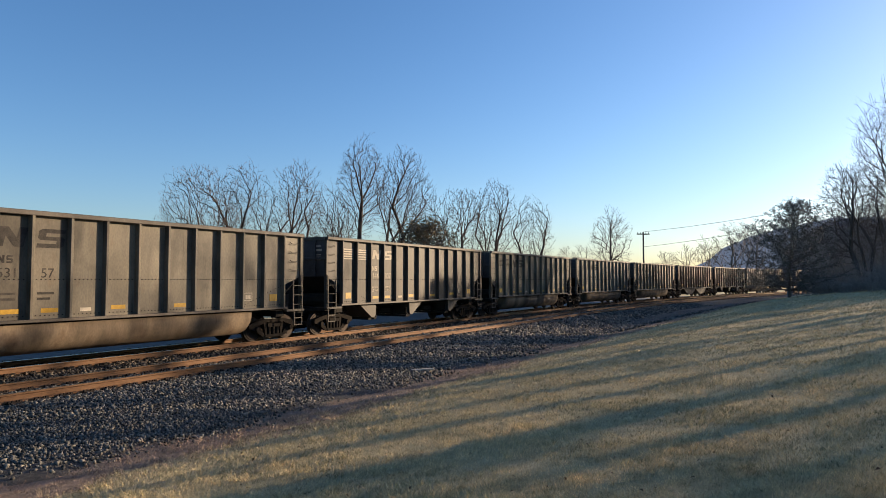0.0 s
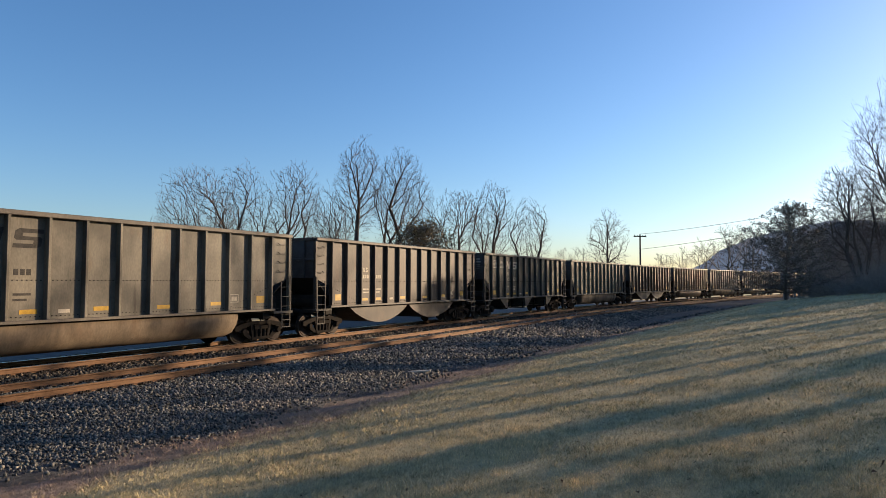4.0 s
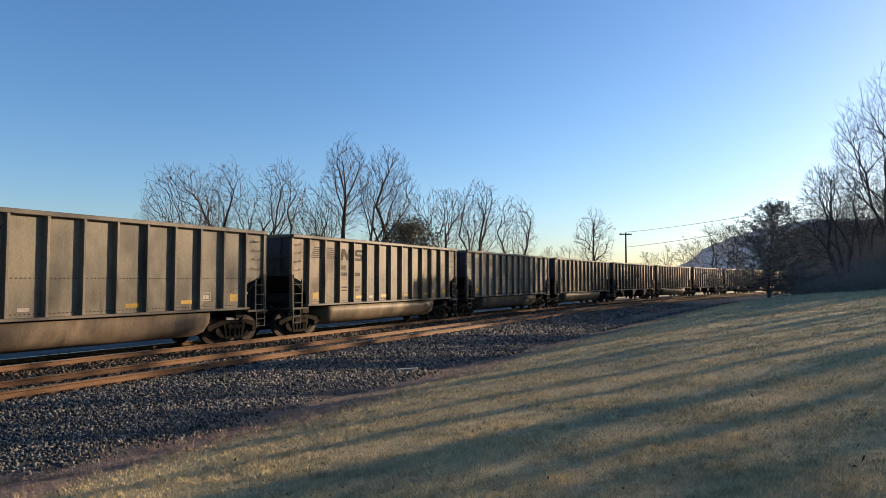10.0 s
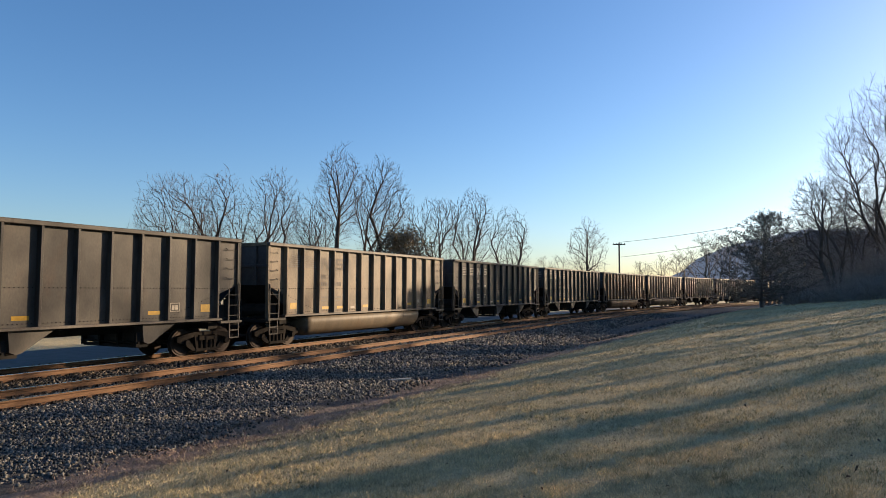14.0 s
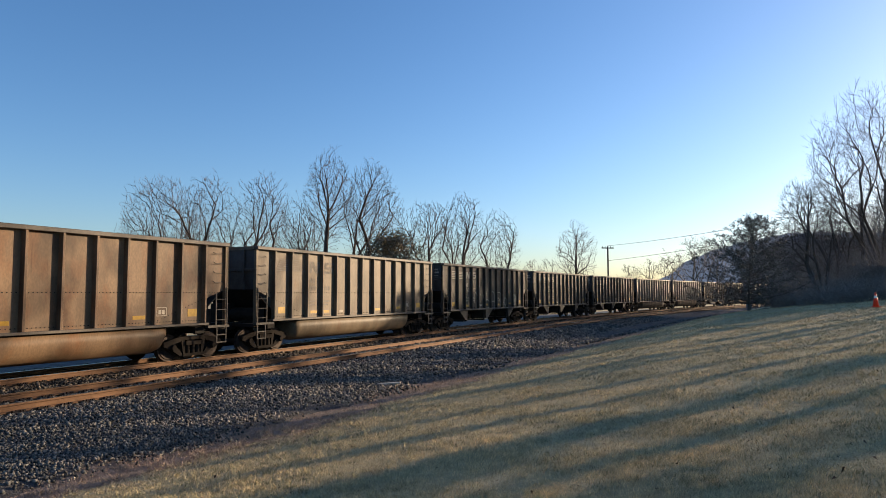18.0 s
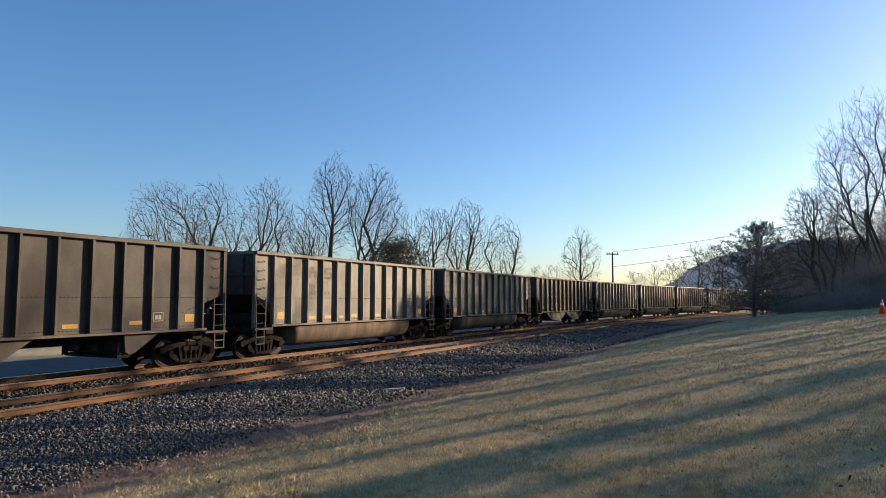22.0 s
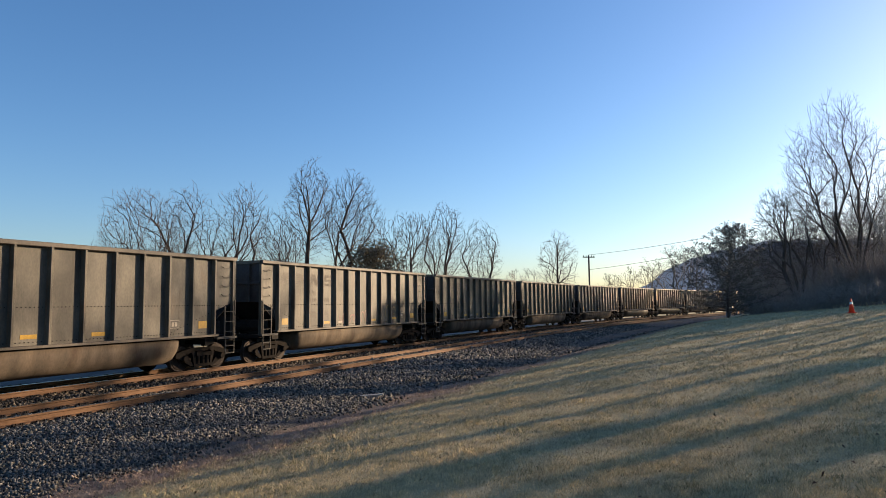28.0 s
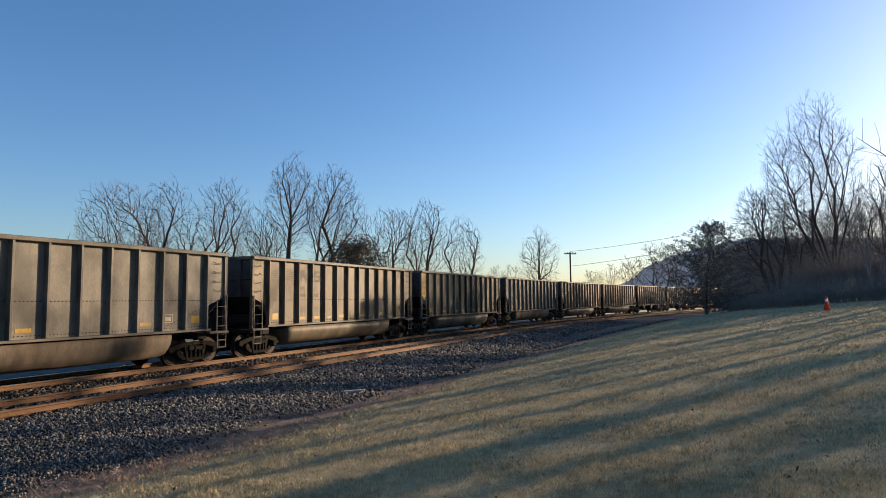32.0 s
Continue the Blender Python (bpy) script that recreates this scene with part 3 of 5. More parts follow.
def stripes(sh, y0, y1, taper, rows=6):
    """A block of level stripes joined along one hidden edge."""
    for k in range(rows):
        z = 3.25 + k * 0.5 / rows
        a, b = (y0 + taper * k, y1) if taper > 0 else (y0, y1 + taper * k)
        sh.box(PANX, PANX + 0.004, a, b, z, z + 0.27 / rows)
    edge = y1 - 0.012 if taper > 0 else y0
    sh.box(PANX, PANX + 0.0035, edge, edge + 0.012, 3.25, 3.25 + 0.5 * (rows - 1) / rows + 0.04)
    return sh


def block_mark(points, y, z, w, h, lean):
    sh = Shape()
    sh.prism([(y + a * w + b * lean, z + b * h) for a, b in points], 0, PANX, PANX + 0.004)
    return sh


ZIG = ((0, 0), (0.3, 0), (0.3, 0.55), (0.68, 0), (1, 0), (1, 1), (0.7, 1), (0.7, 0.45), (0.32, 1), (0, 1))
CURL = ((0, 0), (0.85, 0), (1, 0.12), (1, 0.5), (0.9, 0.6), (0.28, 0.6), (0.28, 0.78), (1, 0.78), (1, 1), (0.12, 1), (0, 0.88), (0, 0.5), (0.1, 0.4), (0.7, 0.4), (0.7, 0.22), (0, 0.22))
MESH["stripe_old_a"] = stripes(Shape(), -6.1, -5.42, 0.0001, 5).mesh("stripe_block")
MESH["stripe_old_b"] = stripes(Shape(), -5.05, -4.38, 0.0001, 5).mesh("stripe_block")
MESH["zig_old"] = block_mark(ZIG, -3.98, 3.3, 0.62, 0.42, 0.12).mesh("emblem_mark")
MESH["curl_old"] = block_mark(CURL, -2.96, 3.3, 0.58, 0.42, 0.06).mesh("emblem_mark")
MESH["stripe_new_a"] = stripes(Shape(), -6.12, -5.38, 0.05).mesh("stripe_block")
MESH["stripe_new_b"] = stripes(Shape(), -5.05, -4.30, -0.05).mesh("stripe_block")
MESH["zig_new"] = block_mark(ZIG, -4.05, 3.2, 0.72, 0.5, 0.12).mesh("emblem_mark")
MESH["curl_new"] = block_mark(CURL, -3.0, 3.2, 0.72, 0.5, 0.08).mesh("emblem_mark")
MESH["data_stencil"] = bars([(-3.95, -3.5, 1.98, 2.04), (-2.95, -2.5, 1.98, 2.04), (-3.95, -3.5, 1.84, 1.90), (-2.95, -2.6, 1.84, 1.90)]).mesh("data_stencil")
mk = block_mark(ZIG, -3.95, 2.78, 0.17, 0.2, 0.0)
mk.prism([(-3.73 + a * 0.15, 2.78 + b * 0.2) for a, b in CURL], 0, PANX, PANX + 0.004)
MESH["mark_bars"] = mk.mesh("reporting_mark")
MESH["number_stencil"] = bars([(-3.95 + 0.16 * k, -3.83 + 0.16 * k, 2.50, 2.66) for k in range(3)] + [(-2.95 + 0.16 * k, -2.83 + 0.16 * k, 2.50, 2.66) for k in range(3)]).mesh("number_stencil")
e = Shape()
for z, a, b in ((3.72, 0.95, 1.2), (3.55, 0.8, 1.25), (3.38, 0.85, 1.2), (3.28, 0.85, 1.2), (3.18, 0.85, 1.2)):
    e.box(-b, -a, HALF + 0.001, HALF + 0.005, z, z + (0.09 if z > 3.5 else 0.04))
MESH["end_stencil"] = e.mesh("end_stencil")
MESH["end_panel"] = Shape().box(PANX, PANX + 0.006, 6.38, HALF - 0.1, 2.5, 3.98).mesh("end_panel")


def sprayed(strokes, w, lift=0.004):
    """Sprayed lines on the near side: arcs (y, z, ry, rz, first angle, last angle) in degrees."""
    sh = Shape()
    for k, (cy, cz, ry, rz, a0, a1) in enumerate(strokes):
        n = max(3, int(abs(a1 - a0) / 15))
        v = []
        for i in range(n + 1):
            a = radians(a0 + (a1 - a0) * i / n)
            for q in (-w, w):
                v.append((PANX + lift + 0.0003 * k, cy + (ry + q) * math.cos(a), cz + (rz + q) * math.sin(a)))
        sh.add(v, [(2 * i, 2 * i + 1, 2 * i + 3, 2 * i + 2) for i in range(n)])
    return sh


gr = sprayed([(-0.85, 2.1, 0.3, 0.42, -40, 200), (-0.5, 1.62, 0.42, 0.3, 20, 330), (0.42, 2.12, 0.36, 0.34, 0, 300), (0.7, 1.75, 0.14, 0.6, -90, 90), (0.55, 1.8, 0.4, 0.04, 180, 350),
              (1.55, 2.2, 0.42, 0.22, 0, 180), (1.85, 2.05, 0.12, 0.35, -60, 60), (1.45, 1.62, 0.46, 0.36, -80, 100), (2.45, 1.95, 0.26, 0.28, -100, 170), (2.85, 1.75, 0.22, 0.26, 0, 350),
              (1.4, 1.95, 0.22, 0.08, 0, 180), (1.55, 1.9, 0.14, 0.1, 180, 360), (-1.75, 1.8, 0.3, 0.5, 60, 290), (-2.4, 2.0, 0.26, 0.4, -30, 220)], 0.026)
MESH["sprayed_oval"] = sprayed([(4.72, 1.86, 0.2, 0.25, 0, 360)], 0.2, 0.0035).mesh("sprayed_oval")
MESH["sprayed_loops"] = sprayed([(4.72, 1.86, 0.33, 0.40, 20, 340), (4.66, 1.82, 0.12, 0.2, 0, 360), (4.85, 1.76, 0.06, 0.18, 0, 360), (4.8, 2.12, 0.1, 0.08, 100, 400),
                                 (4.46, 2.15, 0.06, 0.08, 60, 250), (4.42, 1.95, 0.05, 0.08, 60, 280), (4.44, 1.75, 0.05, 0.08, 80, 290)], 0.016, 0.008).mesh("sprayed_loops")
pink = random.Random(12)
MESH["pink_tag"] = sprayed([(-1.4 + 0.3 * k, 1.75 + pink.uniform(-0.12, 0.12), pink.uniform(0.1, 0.3), pink.uniform(0.2, 0.42), a, a + pink.uniform(110, 240)) for k, a in ((k, pink.uniform(0, 360)) for k in range(9))], 0.035).mesh("pink_tag")
MESH["ochre_tag"] = sprayed([(3.0 + 0.22 * k, 1.8 + pink.uniform(-0.12, 0.15), pink.uniform(0.1, 0.25), pink.uniform(0.2, 0.42), a, a + pink.uniform(110, 240)) for k, a in ((k, pink.uniform(0, 360)) for k in range(5))], 0.03).mesh("ochre_tag")
MESH["graffiti"] = gr.mesh("graffiti")


def lettering(text, y, z, size):
    """Flat letters of the built-in font on the near side, read from the lawn."""
    key = ("text", text, y, z, size)
    if key not in MESH:
        c = bpy.data.curves.new("lettering", "FONT")
        c.body, c.size, c.extrude = text, size, 0.002
        c.resolution_u = 3
        o = bpy.data.objects.new("lettering", c)
        me = bpy.data.meshes.new_from_object(o)
        bpy.data.objects.remove(o)
        me.transform(Matrix.Translation((PANX + 0.003, y, z)) @ Matrix(((0, 0, 1, 0), (1, 0, 0, 0), (0, 1, 0, 0), (0, 0, 0, 1))))
        me.materials.clear()
        me.materials.append(None)
        MESH[key] = me
    return MESH[key]


st = Shape()
for a, b, c, d in ((4.32, 4.72, 1.62, 1.64), (4.32, 4.72, 1.88, 1.90), (4.32, 4.34, 1.62, 1.90), (4.70, 4.72, 1.62, 1.90), (4.40, 4.50, 1.68, 1.82), (4.53, 4.64, 1.68, 1.82)):
    st.box(PANX, PANX + 0.004, a, b, c, d)
MESH["stencil_box"] = st.mesh("stencil_box")
MESH["small_plate"] = Shape().box(PANX, PANX + 0.008, -0.16, 0.16, -0.05, 0.05).mesh("small_plate")


settle("stripe_old_a stripe_old_b zig_old curl_old stripe_new_a stripe_new_b zig_new curl_new data_stencil mark_bars number_stencil end_stencil end_panel graffiti sprayed_oval sprayed_loops pink_tag ochre_tag stencil_box".split())


def coal_car(kind, paint, label, tone=STENCIL_B, number=""):
    t = thing("coal_car", label, "freight car", "cars of the coal train")
    P = PAINT[paint]
    part("side_panel", MESH["side_near"], P, t)
    part("side_panel", MESH["side_far"], P, t)
    for turn in (0, 180):
        for y in RIB_Y:
            part("rib", MESH["rib"], P, t, (0, y if turn == 0 else -y, 0), (0, 0, turn))
        part("top_chord", MESH["top_chord"], P if paint in ("black", "soot", "brown") else PAINT["chord"], t, turn=(0, 0, turn))
        part("side_sill", MESH["side_sill"], PAINT["chord"], t, turn=(0, 0, turn))
        part("end_wall", MESH["end_wall"], END, t, turn=(0, 0, turn), label="end wall coloured dark for the shade between cars")
        # The recess shade on the slope sheet is painted in as near black.
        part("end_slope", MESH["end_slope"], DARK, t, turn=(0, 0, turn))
        part("end_rail", MESH["end_rail"], END, t, turn=(0, 0, turn))
        for x in (-0.9, 0.0, 0.9):
            part("end_rib", MESH["end_rib"], END, t, (x, 0, 0), (0, 0, turn))
        part("end_chord", MESH["end_chord"], P, t, turn=(0, 0, turn))
        tagged(part("rivets", MESH["rivets"], DARK, t, turn=(0, 0, turn)), kind="stuff")
        part("coupler", MESH["coupler"], STEEL, t, turn=(0, 0, turn))
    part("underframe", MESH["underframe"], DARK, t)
    if kind == "tub":
        part("tub", MESH["tub"], PAINT["grime"] if paint in ("grey", "pale") else P, t, label="rounded belly streaked with brown grime")
    elif kind == "hopper":
        for y, turn in ((-3.85, 180), (-0.5, 0), (3.55, 0)):
            h = part("hopper", MESH["hopper"], P, t, (0, y, 0), (0, 0, turn))
            part("outlet_door", MESH["outlet_door"], DARK, h)
    else:
        for y in (-2.45, 2.45):
            part("belly", MESH["belly"], P, t, (0, y, 0))
    # corners: post, ladder, stirrup, grab irons
    for sx in (1, -1):
        for sy in (1, -1):
            m = Matrix.Diagonal((sx, sy, 1, 1))
            for nm, mat in (("corner_post", P), ("ladder", GRAB), ("stirrup", GRAB)):
                key = (nm, sx, sy)
                if key not in MESH:
                    me = MESH[nm].copy()
                    me.transform(m)
                    if sx * sy < 0:
                        me.flip_normals()
                    MESH[key] = me
                part(nm, MESH[key], mat, t)
    for sx, ys in ((0, (HALF - 0.62, -HALF + 0.1)), (180, (HALF - 0.62, -HALF + 0.1))):
        for y in ys:
            for k in range(4):
                part("grab_iron", MESH["grab_iron"], GRAB, t, (0, y, low(2.72 + 0.34 * k)), (0, 0, sx))
    # bogies
    for y in (-6.25, 6.25):
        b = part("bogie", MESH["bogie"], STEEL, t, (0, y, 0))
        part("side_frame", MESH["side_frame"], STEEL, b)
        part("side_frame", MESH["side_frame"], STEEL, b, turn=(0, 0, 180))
        for a in (-0.89, 0.89):
            WHEELS.append((a, part("wheelset", MESH["wheelset"], WHEEL, b, (0, a, 0.458))))
    # marks on the near side
    rng = random.Random(len(WHEELS))
    for y, z in ((-3.72, 1.56), (-2.65, 1.56), (-0.55, 1.58), (3.65, 1.6), (1.55, 1.56)):
        if rng.random() < 0.8:
            part("reflective_tape", MESH["tape"], REFLECT, t, (0, y + rng.uniform(-0.1, 0.1), low(z)))
    part("reflective_tape", MESH["tape_big"], REFLECT, t, (0, -5.75, low(1.68)))
    part("reflective_tape", MESH["tape_big"], REFLECT, t, (0, 5.8, low(1.7)))
    if kind != "belly":
        style = "old" if kind == "hopper" and number != "145 403" else "new"
        for nm in ("stripe_{}_a", "stripe_{}_b"):
            part("stripe_block", MESH[nm.format(style)], tone, t)
        for nm in ("zig_{}", "curl_{}"):
            part("emblem_mark", MESH[nm.format(style)], tone, t)
    tagged(part("reporting_mark", MESH["mark_bars"], tone, t), kind="stuff")
    if number and tone is STENCIL_B:
        for half, y in zip(number.partition(" ")[::2], (-3.97, -2.97)):
            part("lettering", lettering(half, y, low(2.42), 0.36), tone, t)
        tagged(part("data_stencil", MESH["data_stencil"], tone, t), kind="stuff")
    elif number:
        for half, y in zip(number.partition(" ")[::2], (-3.97, -2.97)):
            part("lettering", lettering(half, y, low(2.42), 0.36), tone, t)
        for text, y, z in (("LD LMT", -3.97, 1.98), ("229600", -2.95, 1.98), ("LT  WT", -3.97, 1.82), (" 56400", -2.95, 1.82)):
            part("lettering", lettering(text, y, low(z), 0.15), tone, t)
        tagged(part("end_stencil", MESH["end_stencil"], tone, t, turn=(0, 0, 180)), kind="stuff")
    else:
        tagged(part("number_stencil", MESH["number_stencil"], tone, t), kind="stuff")
        tagged(part("data_stencil", MESH["data_stencil"], tone, t), kind="stuff")
    part("stencil_box", MESH["stencil_box"], STENCIL_W, t)
    part("small_plate", MESH["small_plate"], STENCIL_W, t, (0, -1.6, low(1.55)))
    return t


# front to back: kind, paint
TRAIN = """tub grey;tub grey;hopper black;tub grey;tub pale;tub grey;belly brown;hopper black;tub grey;belly brown;tub rust;tub grey;
tub tan;tub pale;tub tan;hopper black;tub tan;hopper black;hopper black;tub rust;tub tan;hopper soot;hopper soot;hopper black;
tub pale;tub pale;belly brown;tub pale;tub grey;tub grey;tub grey;tub grey;tub grey;tub pale;tub tan;tub tan;tub pale;tub tan;
tub tan;hopper black;hopper black;tub grey;tub pale;tub tan;hopper black;tub grey;tub grey;tub pale""".replace("\n", "").split(";")
WORDS = {"grey": "weathered grey steel bathtub coal car with grimy ribs", "pale": "pale grey steel bathtub coal car, dusty and streaked",
         "tan": "tan weathered bathtub coal car with a rounded belly", "rust": "rust-stained orange-brown bathtub coal car",
         "black": "faded black ribbed hopper car with pointed outlets", "soot": "sooty dark brown ribbed hopper car",
         "brown": "oxide brown ribbed hopper car with two curved bellies", "yellow": "yellow-orange ribbed bathtub coal car"}
NUMBERS = {1: "531  57", 2: "146 807", 3: "488  54", 7: "145 403", 15: "147 810", 18: "147 346", 21: "147 157", 22: "147 749", 23: "147 711"}
CARS = []
for n, spec in enumerate(TRAIN):
    kind, paint = spec.split()
    dark = paint in ("black", "soot", "brown")
    CARS.append(coal_car(kind, paint, WORDS[paint], STENCIL_W if dark else (STENCIL_B if n < 13 else STENCIL_F), NUMBERS.get(n, "")))
part("end_panel", MESH["end_panel"], PAINT["yellow"], CARS[28], label="yellow-painted end panel")
part("end_panel", MESH["end_panel"], PAINT["yellow"], CARS[35], (0, -13.7, 0), label="yellow-painted end panel")
part("graffiti", MESH["graffiti"], STENCIL_W, CARS[21], label="white sprayed graffiti loops")
part("graffiti_oval", MESH["sprayed_oval"], STENCIL_W, CARS[21], label="grey-white sprayed oval")
part("graffiti_loops", MESH["sprayed_loops"], STENCIL_B, CARS[21], label="black sprayed loops")
part("graffiti", MESH["pink_tag"], plain("faded_pink_spray", (0.16, 0.10, 0.09), (0.24, 0.17, 0.14), 4, 0.8, 0, 0), CARS[30], label="faded pink sprayed lines")
part("graffiti", MESH["ochre_tag"], plain("faded_ochre_spray", (0.24, 0.17, 0.07), (0.30, 0.22, 0.10), 4, 0.8, 0, 0), CARS[30], label="faded ochre sprayed lines")
tagged(CARS[30], "grey bathtub coal car with faded pink graffiti")
tagged(CARS[28], "grey bathtub coal car with a yellow-painted end")
tagged(CARS[35], "tan bathtub coal car with a yellow-painted end")
tagged(CARS[21], "sooty dark brown hopper car with white graffiti")


# ---- trees ----
def grow(rng, height, stems, fan, fork, levels, thick, angle, kids, up, rmin):
    """Trunks and limbs as (points, radii, level); crowns come out rounded."""
    out = []

    def limb(p, d, length, r, lev):
        n = 5 if lev == 1 else (4 if lev == 2 else (3 if lev < levels else 2))
        pts, rad = [p.copy()], [max(r, rmin)]
        q, dd, dirs = p.copy(), d.copy(), []
        bend = 0.05 if lev == 1 else 0.07
        for i in range(n):
            dd = (dd + Vector((rng.gauss(0, bend), rng.gauss(0, bend), rng.gauss(0, bend * 0.6) + up * (0.05 if lev == 1 else (0.14 if lev == 2 else 0.05))))).normalized()
            q = q + dd * (length / n)
            pts.append(q.copy())
            dirs.append(dd.copy())
            rad.append(max(r * (1 - 0.75 * (i + 1) / n), rmin))
        out.append((pts, rad, lev))
        if lev >= levels:
            return
        k = rng.randint(*kids) + (2 if lev == 1 else 0)
        spin = rng.uniform(0, 6.283)
        for j in range(k):
            lo = fork if lev == 1 else 0.22
            f = lo + (1 - lo) * (j + rng.uniform(0.1, 0.9)) / k
            i = min(int(f * n), n - 1)
            pp = pts[i].lerp(pts[i + 1], f * n - i)
            axis = dirs[i].orthogonal().normalized()
            spin += 2.4 + rng.uniform(-0.5, 0.5)
            side = Matrix.Rotation(spin, 3, dirs[i]) @ axis
            a = (angle if lev < 2 else 0.68) * rng.uniform(0.6, 1.25)
            nd = (dirs[i] * math.cos(a) + side * math.sin(a)).normalized()
            ll = length * (0.30 + 0.46 * (1 - f)) * rng.uniform(0.75, 1.3)
            if lev == 1:
                ll = length * (0.30 + 0.42 * (1 - f)) * rng.uniform(0.8, 1.2)
            limb(pp, nd, ll, r * (1 - 0.6 * f) * rng.uniform(0.5, 0.7), lev + 1)

    for k in range(stems):
        a = 6.283 * (k + rng.uniform(-0.3, 0.3)) / stems
        o = Vector((math.cos(a), math.sin(a), 0)) * (0.0 if stems == 1 else rng.uniform(0.15, 0.5))
        w = 0.03 if stems == 1 else fan * rng.uniform(0.6, 1.2)
        limb(o, Vector((math.cos(a) * w, math.sin(a) * w, 1)).normalized(), height * rng.uniform(0.82, 1.0), height * thick / (1 if stems == 1 else 1.35), 1)
    return out


def bare_tree(x, y, height, seed, label, stems=1, fan=0.3, fork=0.3, levels=5, thick=0.017, angle=0.72, kids=(4, 5), up=0.5, rmin=0.0075, bark=BARK, twig=TWIG, group="bare trees", name="bare_tree", wide=1.0):
    rng = random.Random(seed)
    t = thing(name, label, "tree", group, at=(x, y, float(ground_z(x, y)) - 0.05))
    limbs = grow(rng, height, stems, fan, fork, levels, thick, angle, kids, up, rmin)
    k = height / max(p.z for pts, _, _ in limbs for p in pts)
    tr, cr, tw = Shape(), Shape(), Shape()
    for pts, rad, lev in limbs:
        pts = [Vector((p.x * k * wide, p.y * k * wide, p.z * k)) for p in pts]
        if lev == 1:
            tr.tube([pts[0] - Vector((0, 0, 0.4))] + pts, [rad[0] * 1.4] + rad, 8)
        elif lev == 2:
            cr.tube(pts, rad, 5, False)
        elif lev < levels:
            cr.tube(pts, rad, 3, False)
        else:
            tw.tube(pts, rad, 3, False)
    part("trunk", tr.mesh("trunk", True), bark, t)
    part("crown", cr.mesh("crown", True), bark, t)
    tagged(part("twig_spray", tw.mesh("twig_spray"), twig, t), kind="stuff")
    return t


def polar(az, dist):
    """A place by its bearing, counted from 1.08 degrees left of the track, and its distance."""
    a = radians(az + 1.08)
    return dist * math.sin(a), dist * math.cos(a)


def turned(x, y):
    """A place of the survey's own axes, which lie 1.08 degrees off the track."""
    c, d = math.cos(radians(1.08)), math.sin(radians(1.08))
    return x * c + y * d, y * c - x * d


def at_offset(az, p):
    """Where the line of sight at az degrees meets the line p metres left of the camera."""
    d = p / math.sin(radians(-az - 1.08))
    return polar(az, d) + (d,)


def tree_by_top(az, dist, el, seed, **kw):
    x, y = polar(az, dist)
    return bare_tree(x, y, EYE[2] + dist * math.tan(radians(el)) - float(ground_z(x, y)), seed, **kw)


def sticks(p0, p1, r0, r1, sides):
    """Straight tapered pieces of wood in one mesh, from arrays of ends and radii."""
    n = len(p0)
    d = p1 - p0
    d /= np.maximum(np.linalg.norm(d, axis=1), 1e-6)[:, None]
    ref = np.where(np.abs(d[:, 2:3]) > 0.9, np.array([[1.0, 0, 0]]), np.array([[0, 0, 1.0]]))
    e = np.cross(d, ref)
    e /= np.linalg.norm(e, axis=1)[:, None]
    g = np.cross(d, e)
    ang = np.arange(sides) * 2 * math.pi / sides
    ring = e[:, None] * np.cos(ang)[None, :, None] + g[:, None] * np.sin(ang)[None, :, None]
    v = np.concatenate([p0[:, None] + ring * r0[:, None, None], p1[:, None] + ring * r1[:, None, None]], 1)
    fp = np.array([(k, (k + 1) % sides, (k + 1) % sides + sides, k + sides) for k in range(sides)])
    faces = (fp[None] + (np.arange(n) * 2 * sides)[:, None, None]).reshape(-1, 4)
    m = bpy.data.meshes.new("wood")
    m.from_pydata(v.reshape(-1, 3).tolist(), [], faces.tolist())
    m.materials.append(None)
    m.polygons.foreach_set("use_smooth", [True] * len(m.polygons))
    m.update()
    return m


